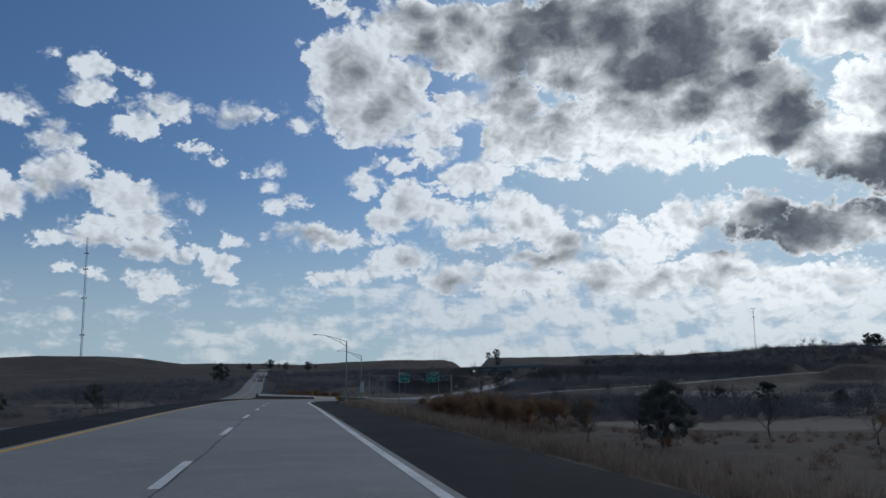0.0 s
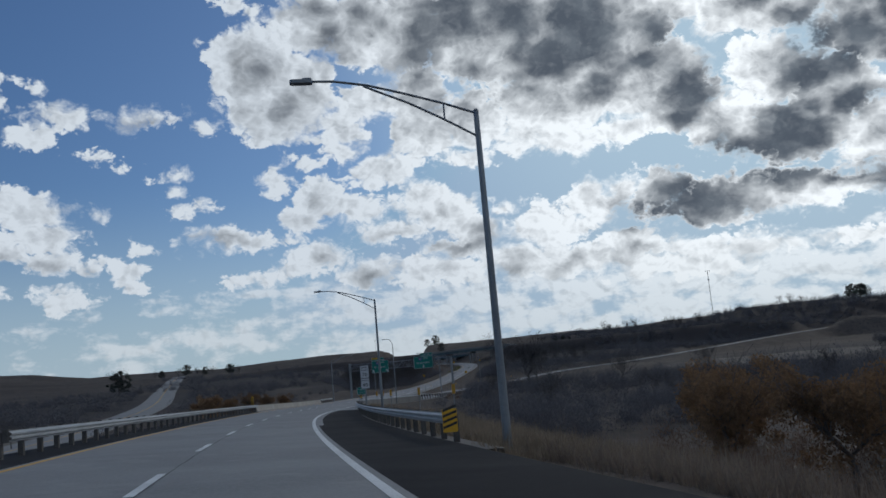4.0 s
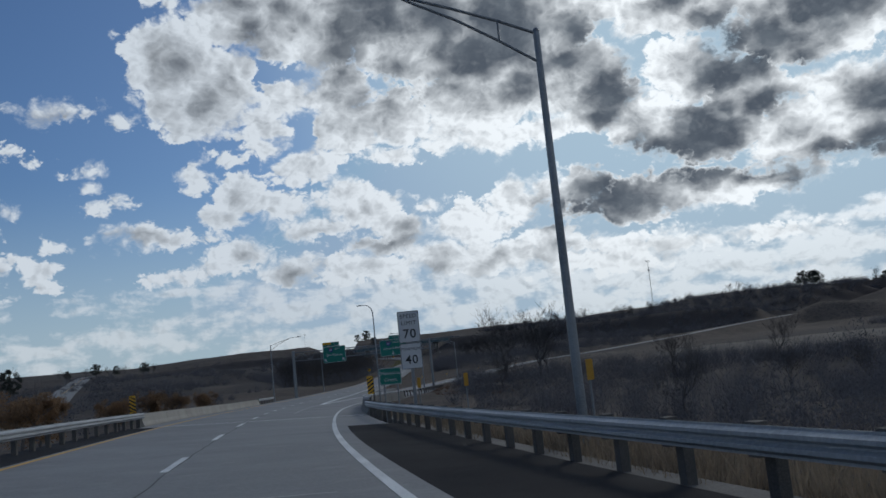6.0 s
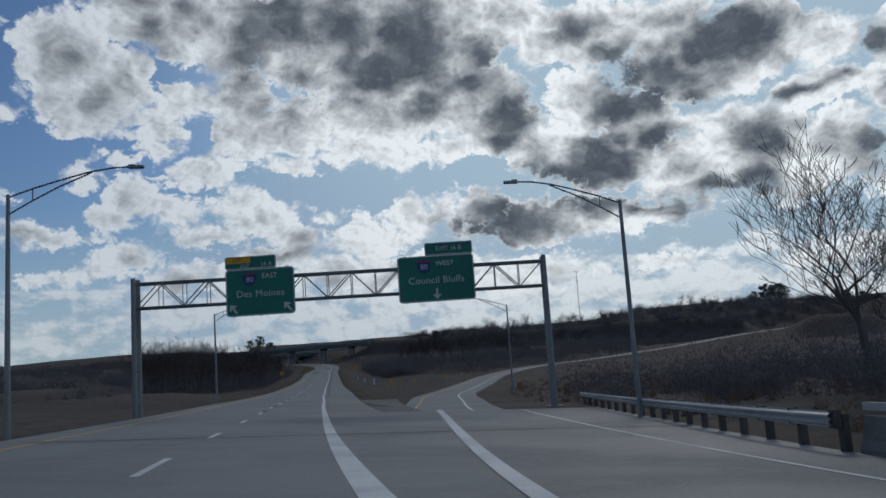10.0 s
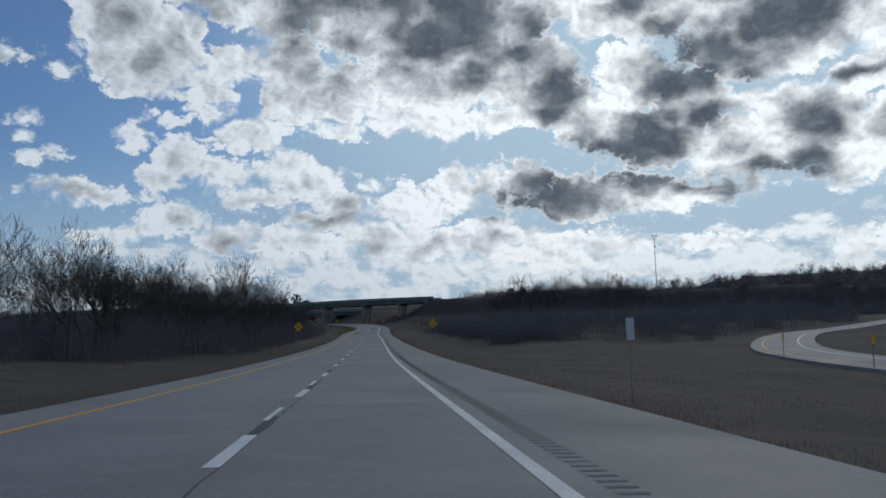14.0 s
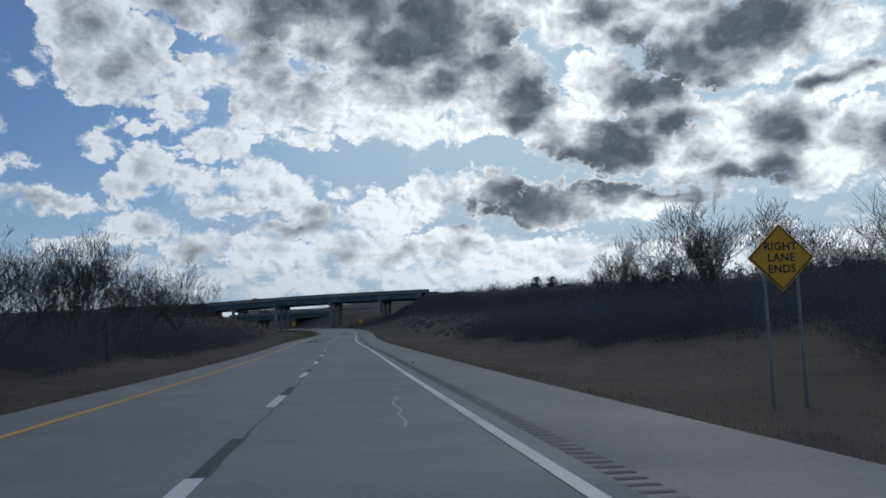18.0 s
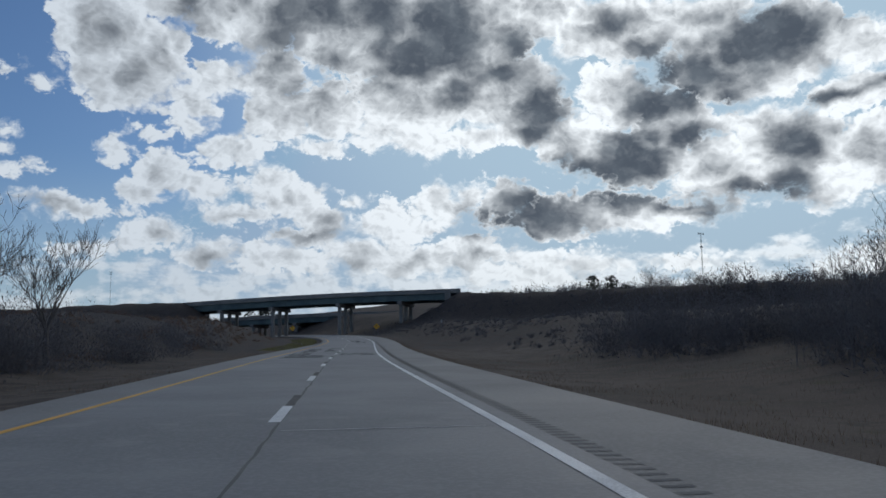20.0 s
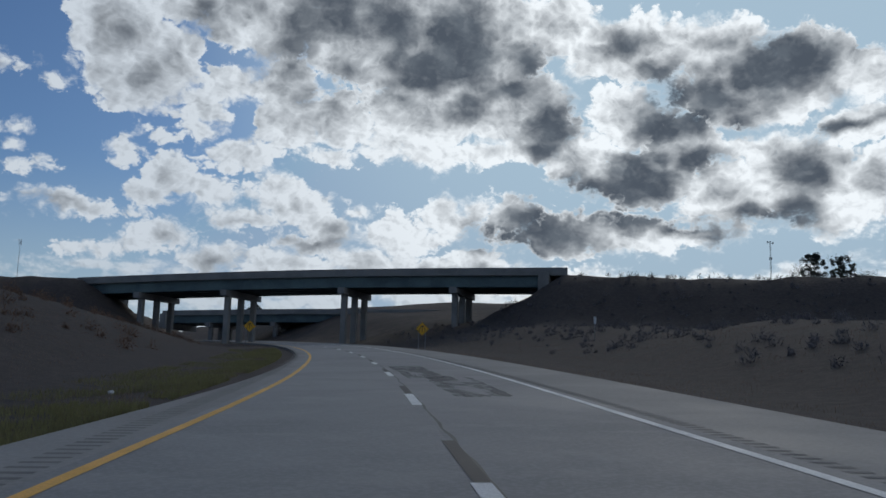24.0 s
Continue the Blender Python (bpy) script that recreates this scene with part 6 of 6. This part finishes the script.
thicket("creek_stems", "tangled grey-brown stems along the creek", BRUSH, spots_in(150, 3, (-36, 70), (184, 335), (1.4, 4.2), lambda x, y: off_road(x, y) > 17 and off_ramp(x, y) > 13 and noise.noise((x * .06, y * .06, 1)) > -.25), 3, 50)
shrubs("creek_brush", "tangled grey-brown brush along the creek", BRUSH, spots_in(240, 23, (-36, 70), (184, 335), (1.2, 3.4), lambda x, y: off_road(x, y) > 17 and off_ramp(x, y) > 13 and noise.noise((x * .06, y * .06, 1)) > -.3), 23, 360, .2)
shrubs("creek_woods", "dense dark wood line across the low fields", BRUSH, spots_in(420, 9, (25, 200), (190, 290), (2.5, 6.0), lambda x, y: noise.noise((x * .03, y * .03, 6)) > -.3), 9, 300, .28)
shrubs("field_brush", "reddish brown brush in the low field", BRUSH_RED, spots_in(330, 4, (-6, 75), (40, 140), (.5, 1.7), lambda x, y: off_road(x, y) > 17 and noise.noise((x * .07, y * .07, 2)) > -.25), 4, 200, .2)
shrubs("willow_brush", "rust-brown undergrowth among the willows", BRUSH_RED, spots_in(60, 56, (-15, 12), (134, 166), (1.6, 3.8)), 56, 420, .16)
shrubs("median_brush", "dark brush on the far side of the median", BRUSH, spots_in(230, 5, (-150, -60), (150, 420), (1.0, 3.2), lambda x, y: off_road(x, y) < -24 and noise.noise((x * .05, y * .05, 3)) > .0 and float(np.min(np.hypot(FAR_ROAD.p[:, 0] - x, FAR_ROAD.p[:, 1] - y))) > 10), 5, 220, .24)
shrubs("hill_woods", "dark leafless woods on the far hillside", BRUSH, spots_in(1500, 6, (-30, 440), (560, 900), (2.5, 6.5), lambda x, y: off_road(x, y) > 92 and off_ramp(x, y) > 14 and left_of_ramp(x, y) and y > 600 and noise.noise((x * .012, y * .012, 5)) > -.32), 6, 170, .42)
shrubs("west_valley_woods", "dark leafless woods beyond the median", BRUSH, spots_in(420, 57, (-235, -100), (330, 600), (2.5, 6.5), lambda x, y: off_road(x, y) < -52 and float(np.min(np.hypot(FAR_ROAD.p[:, 0] - x, FAR_ROAD.p[:, 1] - y))) > 13 and noise.noise((x * .02, y * .02, 13)) > -.3), 57, 200, .34)
shrubs("west_woods", "dark leafless woods on the western hillside", BRUSH, spots_in(420, 7, (-260, -70), (590, 900), (2.0, 5.0), lambda x, y: off_road(x, y) < -50 and noise.noise((x * .015, y * .015, 8)) > -.05), 7, 220, .34)
# packed densely, partly to give the shaded slopes their dark tone
shrubs("embankment_brush", "low dark brush on the overpass embankment", BRUSH, spots_in(3000, 8, (-2, 100), (590, 790), (.3, 1.0), lambda x, y: off_road(x, y) > 16 + 2 * math.sin(y * .2) and noise.noise((x * .06, y * .06, 9)) > -.5), 8, 80, .24)
shrubs("west_bank_brush", "low dark brush on the slope inside the bend", BRUSH_RED, spots_in(1300, 18, (-75, -14), (590, 800), (.4, 1.2), lambda x, y: off_road(x, y) < -13 and noise.noise((x * .07, y * .07, 19)) > -.3), 18, 100, .22)


def grass(name, label, mat, n, seed, ys, us, hh, keep=None):
    """Single blades and stalks beside the pavement."""
    rnd = np.random.RandomState(seed)
    y = rnd.uniform(*ys, n)
    w = rnd.uniform(0, 1, n)
    u = us[0] + (us[1] - us[0]) * w ** 1.6
    keepn = np.array([noise.noise((a * .35, b * .35, seed)) for a, b in zip(u, y)]) > -.12
    y, u = y[keepn], u[keepn]
    if keep is not None:
        k = keep(y, u)
        y, u = y[k], u[k]
    n = len(y)
    p = road(y, u)
    x, yy = p[:, 0], p[:, 1]
    z = land_z(x, yy)
    h = rnd.uniform(*hh, n)
    a = rnd.uniform(0, 2 * np.pi, n)
    wd = .008 + .02 * h
    b0 = np.stack([x - np.cos(a) * wd, yy - np.sin(a) * wd, z - .05], -1)
    b1 = np.stack([x + np.cos(a) * wd, yy + np.sin(a) * wd, z - .05], -1)
    t = np.stack([x + rnd.normal(0, .3, n) * h, yy + rnd.normal(0, .3, n) * h, z + h], -1)
    verts = np.stack([b0, b1, t], 1).reshape(-1, 3)
    me = bpy.data.meshes.new(name)
    me.vertices.add(len(verts))
    me.vertices.foreach_set("co", verts.ravel())
    me.loops.add(n * 3)
    me.loops.foreach_set("vertex_index", np.arange(n * 3, dtype=np.int32))
    me.polygons.add(n)
    me.polygons.foreach_set("loop_start", np.arange(n, dtype=np.int32) * 3)
    me.update(calc_edges=True)
    me.materials.append(mat)
    tagged(new(name, me), label, "grass", kind="stuff")


grass("dry_grass_east", "dry brown roadside grass", GRASS_DRY, 330000, 11, (-10, 770), (6.7, 24), (.03, .14), lambda y, u: (y < 205) & (u > 8) | (y > 356) & (u < 8 + np.clip((y - 356) * .35, 0, 20)))
grass("dry_grass_west", "dry brown grass along the western shoulder", GRASS_DRY, 220000, 12, (-10, 790), (-5.4, -20), (.03, .14), lambda y, u: (y < 205) & (u < -6.6) | (y > 300) & (u < edge_west(y) - west_width(y) - .15))
grass("rail_grass", "pale straw grass below the guardrail", GRASS_STRAW, 16000, 15, (124, 209), (7.15, 9.5), (.08, .42))
grass("reeds_creek", "tall pale reeds beyond the guardrail", GRASS_STRAW, 30000, 13, (128, 212), (7.9, 18), (.25, .9))
grass("field_reeds", "tall dry brown weeds beside the black shoulder", GRASS_DRY, 70000, 16, (5, 128), (8.5, 34), (.2, .8))
grass("green_grass_west", "strip of green grass on the inside of the bend", GRASS_GREEN, 90000, 14, (645, 745), (-5.3, -9.8), (.05, .20))
